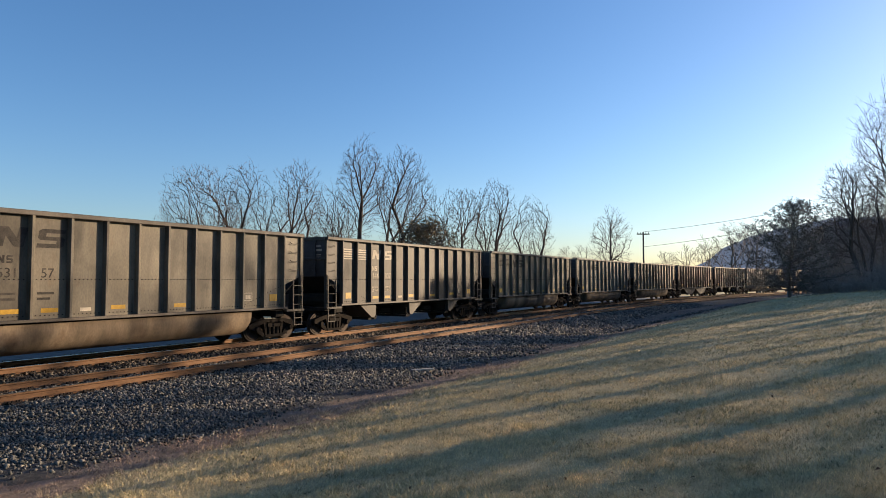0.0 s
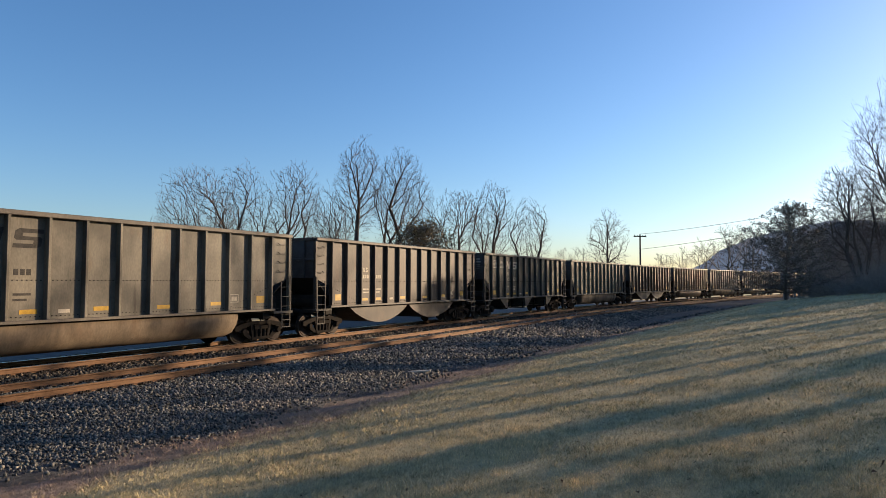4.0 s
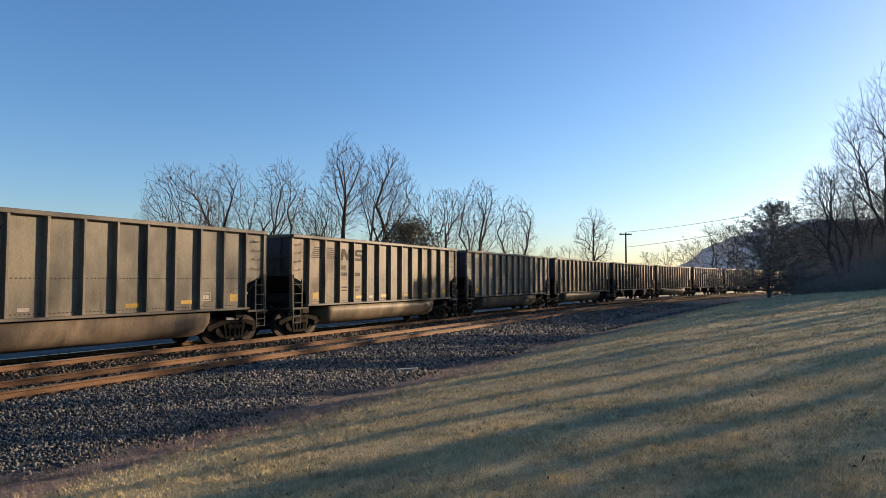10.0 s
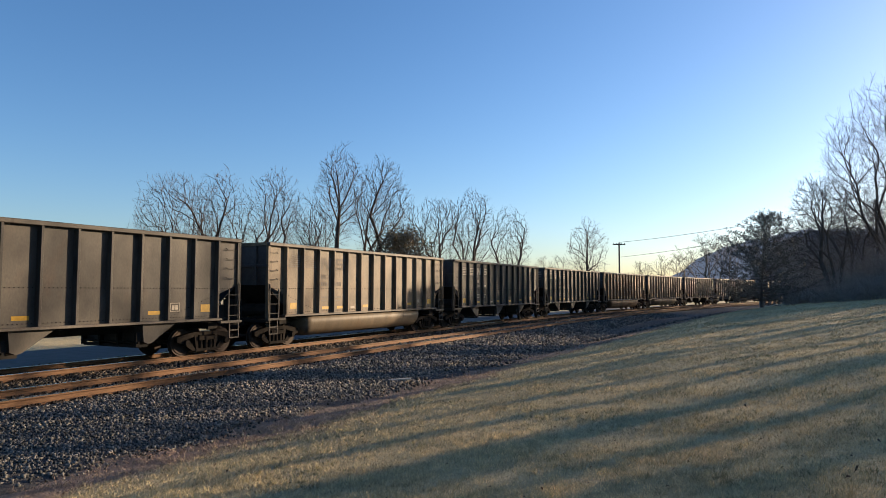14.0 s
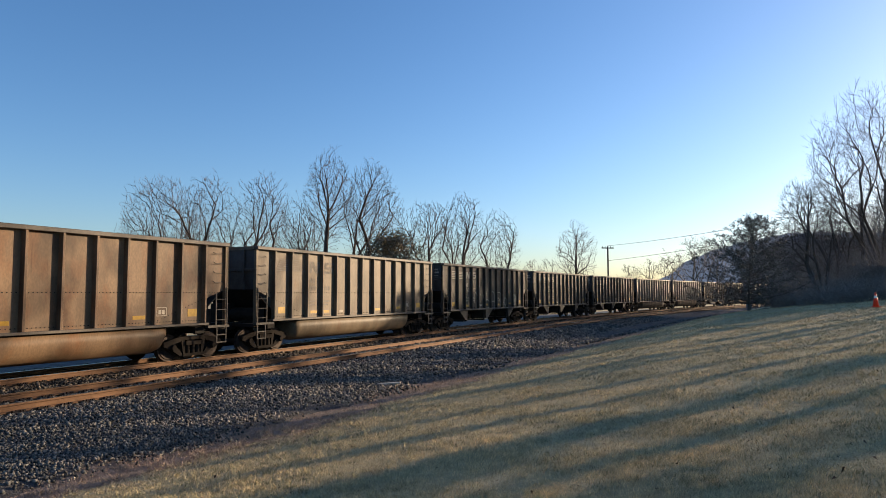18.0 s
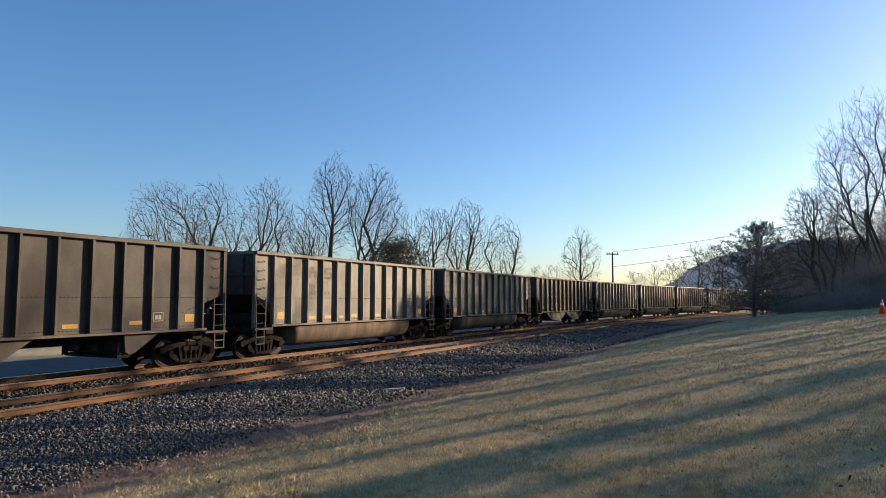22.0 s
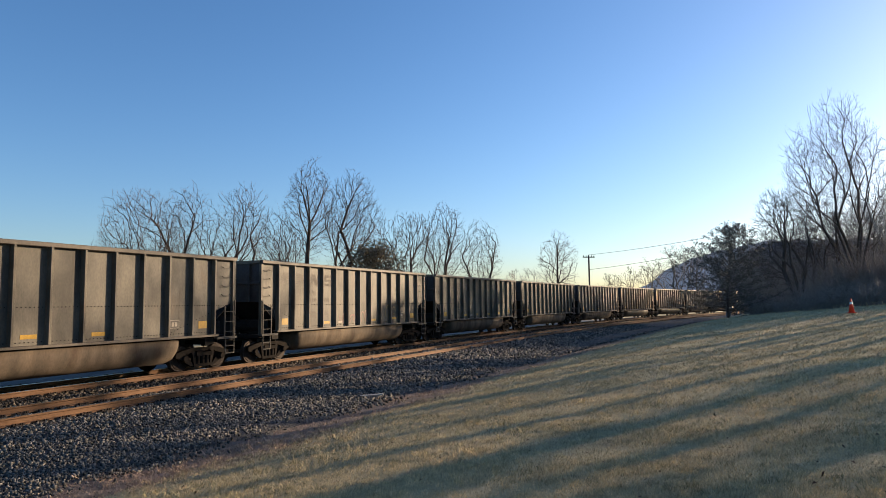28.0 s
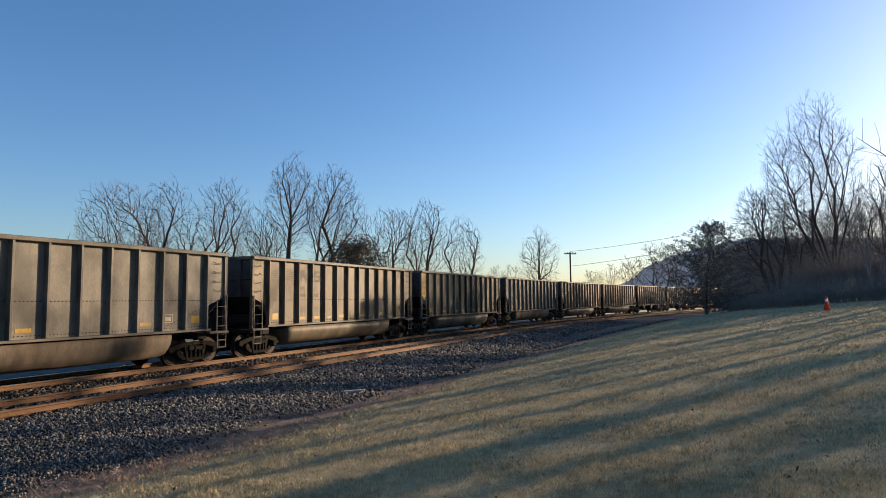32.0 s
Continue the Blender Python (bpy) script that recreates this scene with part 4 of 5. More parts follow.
def fork_out(rg, mid, axes, stems, first, spread, levels, clear):
    """Limbs that fork again and again from the stems until they meet the crown's hull: places, parents and directions of the nodes."""
    pos, par, way, todo = [], [], [], []

    def turned_from(d, a):
        e = np.cross(d, rg.randn(3))
        q = d * math.cos(a) + e / np.linalg.norm(e) * math.sin(a)
        return q / np.linalg.norm(q)

    for line in stems:
        for k, q in enumerate(line):
            pos.append(q)
            par.append(-1 if k == 0 else len(pos) - 2)
            step = q - line[k - 1] if k else np.array([0, 0, 1.0])
            way.append(step / np.linalg.norm(step))
            if q[2] > clear and k < len(line) - 1 and rg.rand() < 0.6:
                todo.append((len(pos) - 1, turned_from(way[-1], spread * rg.uniform(1.0, 1.7)), first * rg.uniform(0.75, 1.05), 2))
        spin = rg.uniform(0, 6.283)
        for k in range(3):
            e = np.array([math.cos(spin + 2.1 * k), math.sin(spin + 2.1 * k), 0])
            d = way[-1] + e * math.tan(spread * rg.uniform(0.55, 1.15))
            todo.append((len(pos) - 1, d / np.linalg.norm(d), first * rg.uniform(0.8, 1.15), 1))
    while todo:
        i, d, length, lev = todo.pop()
        n = 3 if lev < 4 else 2
        inside = True
        for k in range(n):
            out = pos[i] - mid
            out[2] *= 0.3
            d = d + rg.randn(3) * 0.10 + out / (np.linalg.norm(out) + 1.0) * 0.06 + np.array([0, 0, 0.04])
            d /= np.linalg.norm(d)
            q = pos[i] + d * length / n
            if np.linalg.norm((q - mid) / axes) > 1.0 and q[2] > mid[2] * 0.6:
                inside = False
                break
            pos.append(q), par.append(i), way.append(d)
            i = len(pos) - 1
            if lev > 1 and k < n - 1 and rg.rand() < 0.5 and lev < levels:
                todo.append((i, turned_from(d, rg.uniform(0.5, 0.95)), length * rg.uniform(0.45, 0.65), lev + 2))
        if inside and lev < levels:
            todo.append((i, turned_from(d, rg.uniform(0.12, 0.34)), length * rg.uniform(0.76, 0.98), lev + 1))
            todo.append((i, turned_from(d, rg.uniform(0.42, 0.78)), length * rg.uniform(0.6, 0.85), lev + 1))
    return np.array(pos), np.array(par), np.array(way)


def fill_out(rg, marks, pos, par, way, thrift):
    """Finer wood: joins marks that fill the crown to the limbs, the nearest first, by short and straight ways."""
    n, total = len(pos), len(pos) + len(marks)
    P, W, L = np.zeros((total, 3)), np.zeros((total, 3)), np.zeros(total)
    P[:n], W[:n], par = pos, way, list(par)
    for i in range(n):
        L[i] = 0.0 if par[i] < 0 else L[par[i]] + np.linalg.norm(P[i] - P[par[i]])
    gap = np.array([np.linalg.norm(P[:n] - q, axis=1).min() for q in marks])
    for q in marks[np.argsort(gap)]:
        d = q - P[:n]
        g = np.linalg.norm(d, axis=1) + 1e-6
        bend = 1 - np.einsum("ij,ij->i", d, W[:n]) / g
        j = int(np.argmin(g * (1 + 0.8 * bend) + thrift * L[:n]))
        P[n], L[n] = q, L[j] + g[j]
        W[n] = d[j] / g[j] * 0.75 + W[j] * 0.25
        W[n] /= np.linalg.norm(W[n])
        par.append(j)
        n += 1
    par = np.array(par)
    for _ in range(2):
        s, c = np.zeros((total, 3)), np.zeros(total)
        kid = np.nonzero(par >= 0)[0]
        np.add.at(s, par[kid], P[kid])
        np.add.at(c, par[kid], 1)
        ok = (np.arange(total) >= len(pos)) & (c > 0)
        P[ok] += 0.4 * ((P[par[ok]] + s[ok] / c[ok][:, None]) / 2 - P[ok])
    kid = np.nonzero(par >= 0)[0]
    W[kid] = P[kid] - P[par[kid]]
    W[kid] /= np.maximum(np.linalg.norm(W[kid], axis=1), 1e-6)[:, None]
    return P, par, W


def crowned_tree(x, y, height, seed, label, lean=(0.0, 0.0), half=3.0, foot=0.35, stems=3, clear=0.25, fan=0.4, leader=0.0, first=0.19, spread=0.5, levels=5, marks=700, rmin=0.009,
                 twigs=2, long=0.6, flat=1.0, bark=BARK, twig=TWIG, group="bare trees", name="bare_tree"):
    """A bare tree whose rounded crown, half metres wide to each side, fills up from foot * height to its top, with fine twigs all round."""
    rg = np.random.RandomState(seed)
    t = thing(name, label, "tree", group, at=(x, y, float(ground_z(x, y)) - 0.05))
    mid = np.array([lean[0], lean[1], height * (1 + foot) / 2])
    axes = np.array([half, half * flat, height * (1 - foot) / 2])
    lines = []
    for k in range(stems):
        a = 6.283 * (k + rg.uniform(-0.25, 0.25)) / stems + seed
        out = np.array([math.cos(a), math.sin(a), 0])
        start = out * (0.0 if stems == 1 else 0.22)
        goal = np.array([mid[0], mid[1], 0]) * 0.5 + out * half * (0.0 if stems == 1 else fan) + np.array([0, 0, height * (clear + leader)])
        n = max(5, int(np.linalg.norm(goal - start) / 0.45))
        bow = rg.randn(3) * np.array([0.16, 0.16, 0])
        lines.append([start + (goal - start) * np.array([(i / n) ** 1.35, (i / n) ** 1.35, i / n]) + bow * math.sin(math.pi * i / n) - (np.array([0, 0, 0.4]) if i == 0 else 0) for i in range(n + 1)])
    pos, par, way = fork_out(rg, mid, axes, lines, max(height * first, 0.5), spread, levels, height * clear)
    q = rg.randn(marks, 3)
    q *= (rg.rand(marks) ** (1 / 3.0) / np.linalg.norm(q, axis=1))[:, None]
    q *= 1 + 0.10 * np.sin(q[:, :1] * 5 + seed) * np.sin(q[:, 2:] * 6 + 2 * seed) + 0.08 * np.sin(q[:, 1:2] * 7 + seed)
    q = mid + q * axes
    pos, par, way = fill_out(rg, q[q[:, 2] > height * 0.22], pos, par, way, 0.22)
    n = len(pos)
    area = np.zeros(n)
    for i in range(n - 1, -1, -1):
        if area[i] == 0:
            area[i] = rmin ** 1.95
        if par[i] >= 0:
            area[par[i]] += area[i]
    r = area ** (1 / 1.95)
    has = par >= 0
    i1 = np.nonzero(has)[0]
    i0 = par[i1]
    thick = r[i1] > 4.2 * rmin
    part("trunk", sticks(pos[i0[thick]], pos[i1[thick]], np.minimum(r[i0[thick]], r[i1[thick]] * 1.25), r[i1[thick]], 7), bark, t)
    part("crown", sticks(pos[i0[~thick]], pos[i1[~thick]], np.minimum(r[i0[~thick]], r[i1[~thick]] * 1.3), r[i1[~thick]], 3), bark, t)
    thin = np.nonzero(r < 2.3 * rmin)[0]
    src = np.repeat(thin, twigs)
    out = pos[src] - mid
    out /= np.linalg.norm(out, axis=1)[:, None]
    d = way[src] * 1.0 + out * 0.4 + rg.randn(len(src), 3) * 0.55 + np.array([0, 0, 0.12])
    d /= np.linalg.norm(d, axis=1)[:, None]
    length = long * rg.uniform(0.5, 1.25, len(src))
    knee = pos[src] + d * (length * 0.55)[:, None]
    bend = d + rg.randn(len(src), 3) * 0.22 + np.array([0, 0, 0.14])
    tip = knee + bend / np.linalg.norm(bend, axis=1)[:, None] * (length * 0.5)[:, None]
    ones = np.full(len(src), rmin)
    tagged(part("twig_spray", sticks(np.vstack([pos[src], knee]), np.vstack([knee, tip]), np.concatenate([ones * 0.85, ones * 0.7]), np.concatenate([ones * 0.7, ones * 0.45]), 3), twig, t), kind="stuff")
    return t


def crown_by_sight(az, dist, top, middle, wide, seed, label, foot_el=None, **kw):
    """A tree at bearing az whose crown, wide degrees to each side, is centred on the bearing middle and reaches the elevation top."""
    x, y = polar(az, dist)
    cx, cy = polar(middle, dist)
    g = float(ground_z(x, y))
    h = EYE[2] + dist * math.tan(radians(top)) - g
    if foot_el is not None:
        kw["foot"] = (EYE[2] + dist * math.tan(radians(foot_el)) - g) / h
    return crowned_tree(x, y, h, seed, label, lean=(cx - x, cy - y), half=dist * math.tan(radians(wide)), **kw)


SPREAD = "spreading bare multi-stemmed tree behind the railway"
TALL = "tall bare tree with a dark forked trunk"
VASE = "bare vase-shaped tree behind the railway"
for az, p, top, middle, wide, seed, label, kw in (
    (-49.0, 38, 9.6, -50.5, 3.6, 11, SPREAD, dict(stems=5, foot_el=-0.5, fan=0.55, spread=0.6, marks=2450)),
    (-47.4, 40, 9.8, -46.9, 2.5, 12, SPREAD, dict(stems=4, foot_el=0.0, fan=0.5, marks=1650)),
    (-44.2, 38, 10.1, -42.8, 2.4, 13, "bare forked tree leaning over the railway", dict(stems=3, foot_el=1.5, fan=0.5, marks=1450)),
    (-40.5, 41, 8.2, -40.2, 1.9, 14, "slender bare tree behind the railway", dict(stems=3, foot_el=0.5, levels=4, marks=800)),
    (-38.9, 47, 7.4, -39.2, 1.7, 24, "slender bare tree behind the railway", dict(stems=2, foot_el=0.5, levels=4, marks=1000)),
    (-37.4, 38, 12.3, -37.3, 2.2, 15, TALL, dict(stems=1, foot_el=3.8, clear=0.42, leader=0.22, first=0.2, marks=1450)),
    (-35.1, 39, 11.4, -33.9, 2.6, 16, TALL, dict(stems=2, foot_el=2.6, clear=0.34, leader=0.1, fan=0.35, marks=2050)),
    (-31.9, 47, 8.2, -31.6, 1.8, 26, VASE, dict(stems=2, foot_el=0.8, levels=4, marks=750)),
    (-28.0, 39, 8.2, -28.7, 2.1, 17, VASE, dict(stems=4, foot_el=1.2, fan=0.5, marks=1400)),
    (-26.3, 40, 8.7, -26.0, 2.1, 18, VASE, dict(stems=2, foot_el=1.4, clear=0.3, leader=0.08, marks=1450)),
    (-23.6, 40, 7.2, -22.7, 1.8, 19, VASE, dict(stems=2, foot_el=0.9, marks=1250)),
):
    x, y, d = at_offset(az, p)
    crown_by_sight(az, d, top, middle, wide, seed, label, rmin=0.0001 * d + 0.0018, long=0.16 + 0.0018 * d, **kw)
crown_by_sight(-16.15, 140, 6.0, -16.15, 1.7, 20, "single bare oval-crowned tree in the distance", foot_el=0.2, stems=1, clear=0.22, leader=0.6, first=0.17, spread=0.55, levels=4, marks=650, rmin=0.018)
crown_by_sight(-18.5, 135, 3.0, -18.6, 1.2, 21, "low rounded bare tree in the distance", foot_el=-0.6, stems=4, clear=0.2, levels=3, marks=300, rmin=0.018)
for n, (az, d, el) in enumerate(((-20.0, 120, 3.0), (-11.9, 150, 2.4), (-10.2, 150, 3.0), (-8.6, 165, 3.7), (-7.0, 160, 4.7), (-6.2, 165, 4.8), (-5.0, 170, 4.5))):
    tree_by_top(az, d, el, 40 + n, stems=1 + n % 2, fan=0.25, levels=4, rmin=0.022, kids=(4, 5), bark=BARK_P, label="distant slender bare tree in low sun", group="distant bare trees")

# woods on the lawn's far edge; the tall clump first
WOOD = "tall bare tree at the edge of the woods"
EDGE = dict(bark=BARK_D, twig=BARK_D)
crown_by_sight(6.1, 85, 14.7, 4.9, 3.7, 60, "tall bare multi-stemmed tree above the lawn's edge", foot_el=-0.5, stems=7, clear=0.36, fan=0.42, first=0.17, spread=0.42, levels=5, marks=3900, rmin=0.0092, long=0.7, **EDGE)
crown_by_sight(2.2, 75, 8.8, 1.3, 2.3, 61, WOOD, foot_el=0.3, stems=3, clear=0.3, spread=0.55, marks=1500, rmin=0.011, **EDGE)
crown_by_sight(3.7, 82, 8.2, 3.5, 1.5, 64, WOOD, foot_el=-0.5, stems=2, clear=0.3, levels=4, marks=600, rmin=0.012, **EDGE)
crown_by_sight(10.2, 92, 10.2, 9.9, 2.6, 62, WOOD, foot_el=-0.5, stems=4, clear=0.25, marks=1000, rmin=0.0125, **EDGE)
for n, (x, y, h) in enumerate(((9.0, 60, 7.5), (3.5, 96, 10), (9, 100, 13), (14, 66, 9), (11.5, 95, 14), (14, 110, 16), (16, 98, 15), (7, 112, 14), (20, 120, 15), (30, 84, 11), (12, 132, 13), (30, 104, 15), (22, 150, 14),
                               # this row stands out of view, added to shade the near lawn
                               (31, 45, 13), (36, 41, 13), (41, 43, 14), (47, 38, 13), (38, 52, 14), (54, 40, 14))):
    x, y = turned(x, y)
    bare_tree(x, y, h, 100 + n, WOOD, stems=2 + n % 3, fan=0.28, fork=0.2, levels=4 if y > 60 or x > 25 else 3, rmin=0.012, kids=(4, 6), bark=BARK_H, twig=BARK_H, group="trees of the woods")


wood_kinds = [ob for ob in scene.objects if ob.parent is None and ob.get("group") == "trees of the woods"]
wood_kinds = [wood_kinds[k] for k in (0, 1, 3, 1, 0, 3)]
# More trees beside the far track, added to shade the distant cars.
far_rng = random.Random(31)
for k in range(112):
    sx = 88 + 2.1 * k + far_rng.uniform(-1, 1)
    x, y, _ = track(sx, far_rng.uniform(12.5, 18) if k % 2 else far_rng.uniform(20, 40))
    copy_thing(wood_kinds[k % 6], pose(x, y, float(ground_z(x, y)) - 0.05, 0, 0, far_rng.uniform(0, 360)))


def by_sun(w, d):
    """A place d metres towards the sun, w metres across its line, seen from the camera."""
    a = radians(SUN_AZ)
    return w * math.cos(a) + d * math.sin(a), -w * math.sin(a) + d * math.cos(a)


# Bare trees out of view, added only to dapple the lawn and cars.
for n, (w, d, h, f) in enumerate(((-19.0, 60, 15, 0.45), (-24.5, 64, 16, 0.45), 
                                  (-5.4, 47, 12, 0.5), (-11.5, 46, 9, 0.8), (-13.9, 50, 8.5, 0.85), (-15.2, 48, 9, 0.85), (-16.6, 52, 9, 0.85))):
    x, y = by_sun(w, d)
    bare_tree(x, y, h, 140 + n, "unseen bare tree added to shade lawn and cars", stems=1 + n % 2, fan=0.04, fork=f, levels=3 if f > 0.3 else 4, thick=0.026 if f < 0.78 else 0.017, rmin=0.012, bark=BARK_H, twig=BARK_H, group="trees of the woods")


def thicket(x, y, w, h, seed, label, n=260, mat=BRUSH):
    """A tangle of upright stems with side shoots."""
    rng = random.Random(seed)
    t = thing("thicket", label, "bush", "thickets", at=(x, y, float(ground_z(x, y)) - 0.05))
    sh = Shape()
    for _ in range(n):
        a, r = rng.uniform(0, 6.283), w * math.sqrt(rng.random())
        b = Vector((math.cos(a) * r, math.sin(a) * r * 0.7, 0))
        b.z = float(ground_z(x + b.x, y + b.y)) - float(ground_z(x, y))
        hh = h * rng.uniform(0.35, 1.0) * (1 - 0.45 * (r / w) ** 2)
        d = Vector((rng.gauss(0, 0.28), rng.gauss(0, 0.28), 1)).normalized()
        tip = b + d * hh
        sh.tube([b - Vector((0, 0, 0.1)), b.lerp(tip, 0.5) + Vector((rng.gauss(0, 0.08), rng.gauss(0, 0.08), 0)), tip], [0.02, 0.014, 0.009], 3, False)
        for _k in range(5):
            f = rng.uniform(0.25, 0.95)
            p = b.lerp(tip, f)
            e = p + Vector((rng.gauss(0, 0.45), rng.gauss(0, 0.45), rng.uniform(0.1, 0.6))) * (0.5 + 0.12 * h)
            sh.tube([p, e], [0.010, 0.007], 3, False)
    tagged(part("brushwood", sh.mesh("brushwood"), mat, t), kind="stuff")
    return t


DRY = "tangled dry brush under the bare trees"
for n, (x, y, w, h) in enumerate(((0.6, 55, 1.8, 1.5), (2.4, 52, 2.2, 1.8), (4.2, 49.5, 2.2, 1.8), (6.6, 48, 2.0, 1.8), (9.0, 46.5, 2.2, 1.8), (12, 45, 2.4, 2.0),
                                  (1.5, 64, 3.0, 3.0), (6, 60, 3.5, 3.2), (11, 56, 3.5, 3.2), (0.5, 84, 3.5, 5.6), (5, 78, 4, 5.6), (1, 100, 4, 5.5), (10, 104, 6, 6.0), (34, 47, 3.0, 2.6), (42, 45, 3.0, 2.6), (9.2, 64.5, 1.7, 5.2), (7.4, 66, 1.7, 5.4), (5.6, 67.5, 1.7, 5.2))):
    x, y = turned(x, y)
    thicket(x, y, w, h, 300 + n, DRY, 170 if n < 6 else (300 if n in (9, 10) or n > 14 else 200))


def leafy(name, x, y, height, width, seed, label, n, size, mat, base=0.1, cone=False):
    """An evergreen: short trunk, limbs and a ragged crown of many small leaf sprays."""
    rng = random.Random(seed)
    gz = float(ground_z(x, y))
    t = thing(name, label, "tree", "evergreens", at=(x, y, gz - 0.05))
    tr = Shape().tube([(0, 0, -0.3), (0, 0, height * 0.3), (0.1, 0.05, height * 0.8)], [height * 0.022, height * 0.018, 0.04], 8)
    lb, lf = Shape(), Shape()
    tips = []
    for k in range(110 if cone else 60):
        z = height * (base + (0.95 - base) * rng.random())
        a = rng.uniform(0, 6.283)
        prof = math.sin(math.pi * min(max((z / height - base) / (1.02 - base), 0.04), 0.97)) ** 0.6
        if cone:
            prof = 1.05 * (1 - z / height) ** 0.7 * min(1, 0.45 + 4 * z / height)
        r = width * 0.5 * prof * rng.uniform(0.6, 1.08)
        tip = Vector((math.cos(a) * r, math.sin(a) * r, z + 0.15 * r))
        lb.tube([(0, 0, max(z - 0.5 * r, 0.2)), tip], [0.05, 0.015], 4, False)
        tips.append(tip)
    for _ in range(n):
        tip = rng.choice(tips)
        f = rng.random() ** 0.6
        p = Vector((tip.x * f, tip.y * f, tip.z - (1 - f) * 0.3)) + Vector((rng.gauss(0, 1), rng.gauss(0, 1), rng.gauss(0, 1))) * width * (0.04 if cone else 0.06)
        d = Vector((rng.gauss(0, 1), rng.gauss(0, 1), rng.gauss(0, 0.7))).normalized()
        e = d.orthogonal().normalized() * size * 0.35
        s = size * rng.uniform(0.6, 1.3)
        lf.add([p - e, p + d * s * 0.5 - e * 0.2, p + d * s, p + e], [(0, 1, 2, 3)])
    part("trunk", tr.mesh("trunk", True), BARK_D, t)
    part("branchwork", lb.mesh("branchwork"), BARK_D, t)
    tagged(part("foliage", lf.mesh("foliage"), mat, t), kind="stuff")
    return t


x, y, d = at_offset(-31.9, 34)
leafy("evergreen_tree", x, y, 9.0, 7.4, 5, "rounded dull-green evergreen tree behind the train", 6500, 0.30, NEEDLE_B)


def cedar(x, y, height, half, seed, label, top=(0.0, 0.0)):
    """A loose dark cedar: many limbs that rise outwards, set with flat sprays of scale leaves, gaps between."""
    rg = np.random.RandomState(seed)
    t = thing("evergreen_tree", label, "tree", "evergreens", at=(x, y, float(ground_z(x, y)) - 0.05))
    spine = lambda z: np.array([top[0], top[1], 0]) * (z / height) ** 2 + np.array([0, 0, z])
    zs = np.linspace(0, height, 14)
    p = np.array([spine(z) for z in zs])
    part("trunk", sticks(p[:-1] - np.array([0, 0, 0.2]) * (zs[:-1] == 0)[:, None], p[1:], 0.11 * (1 - zs[:-1] / height) + 0.012, 0.11 * (1 - zs[1:] / height) + 0.012, 8), BARK_D, t)
    a0, a1, ra, lf = [], [], [], []
    for k in range(150):
        f = 0.07 + 0.91 * ((k + rg.rand()) / 150) ** 1.25
        prof = min(1.0, 0.72 + 1.2 * f) * (1 - f) ** 0.75 * 1.2 + 0.04
        length = half * min(prof, 1.0) * rg.uniform(0.62, 1.12)
        az = k * 2.4 + rg.uniform(-0.5, 0.5)
        rise = 0.12 + 0.6 * f + rg.uniform(-0.15, 0.2)
        d = np.array([math.cos(az), math.sin(az), rise])
        d /= np.linalg.norm(d)
        base = spine(height * f * 0.94)
        last = base
        for i in range(4):
            d = d + np.array([0, 0, 0.07 if i else -0.1]) + rg.randn(3) * 0.09
            d /= np.linalg.norm(d)
            q = last + d * length / 4
            a0.append(last), a1.append(q), ra.append(0.035 * (1 - i / 5) * (1.1 - f))
            for _ in range(5 if i else 2):
                s0 = last + (q - last) * rg.rand()
                e = np.cross(d, rg.randn(3)) * rg.uniform(0.25, 0.5) + d * 0.35 + np.array([0, 0, 0.08])
                e *= rg.uniform(0.35, 0.75) * (0.55 + 0.45 * length / half)
                a0.append(s0), a1.append(s0 + e), ra.append(0.010)
                for _ in range(int(3 + 8 * length / half)):
                    c = s0 + e * rg.uniform(0.15, 1.1) + rg.randn(3) * 0.055
                    w = e / np.linalg.norm(e) + rg.randn(3) * 0.6
                    w *= rg.uniform(0.09, 0.19) / np.linalg.norm(w)
                    side = np.cross(w, rg.randn(3))
                    side *= 0.029 / max(np.linalg.norm(side), 1e-6)
                    lf.append((c - side * 0.5, c + w * 0.5 - side, c + w, c + w * 0.5 + side))
            last = q
    ra = np.array(ra)
    part("branchwork", sticks(np.array(a0), np.array(a1), ra, ra * 0.6, 4), BARK_D, t)
    v = np.array(lf)
    m = bpy.data.meshes.new("foliage")
    m.from_pydata(v.reshape(-1, 3).tolist(), [], np.arange(len(v) * 4).reshape(-1, 4).tolist())
    m.materials.append(None)
    tagged(part("foliage", m, NEEDLE_D, t), kind="stuff")
    return t


x, y = polar(-2.85, 57)
cedar(x, y, EYE[2] + 57 * math.tan(radians(6.3)) - float(ground_z(x, y)), 5.2, 6, "dark ragged cone-shaped evergreen beside the track", (0.75, 0.0))

# Made-up evergreens out of view; they only cast the lawn's shade bands.
for n, (w, d, h, wd) in enumerate(((-7.1, 44, 12, 2.3), (-3.7, 46, 12.5, 3.2), (-0.6, 50, 13.5, 2.8), (1.6, 46, 12, 3.0), (4.9, 44, 12, 4.4), (-9.1, 45, 11, 0.3), (-10.7, 47, 11, 0.35), (-12.9, 46, 11, 0.5), (-13.9, 48, 11, 1.3), (-15.5, 50, 11, 0.6), (-18.6, 53, 11, 0.8), (-19.3, 52, 9.5, 0.7), (-20.0, 55, 9.9, 1.0), (-21.6, 57, 9.9, 0.7), (-23.6, 58, 9.9, 1.2), (-22.6, 61, 5.5, 2.0), (-24.9, 62, 5.5, 2.2))):
    x, y = by_sun(w, d)
    leafy("evergreen_tree", x, y, h, wd, 20 + n, "unseen evergreen added to stripe the lawn with shade", int(1100 * wd) + 200, 0.32, NEEDLE, 0.1)

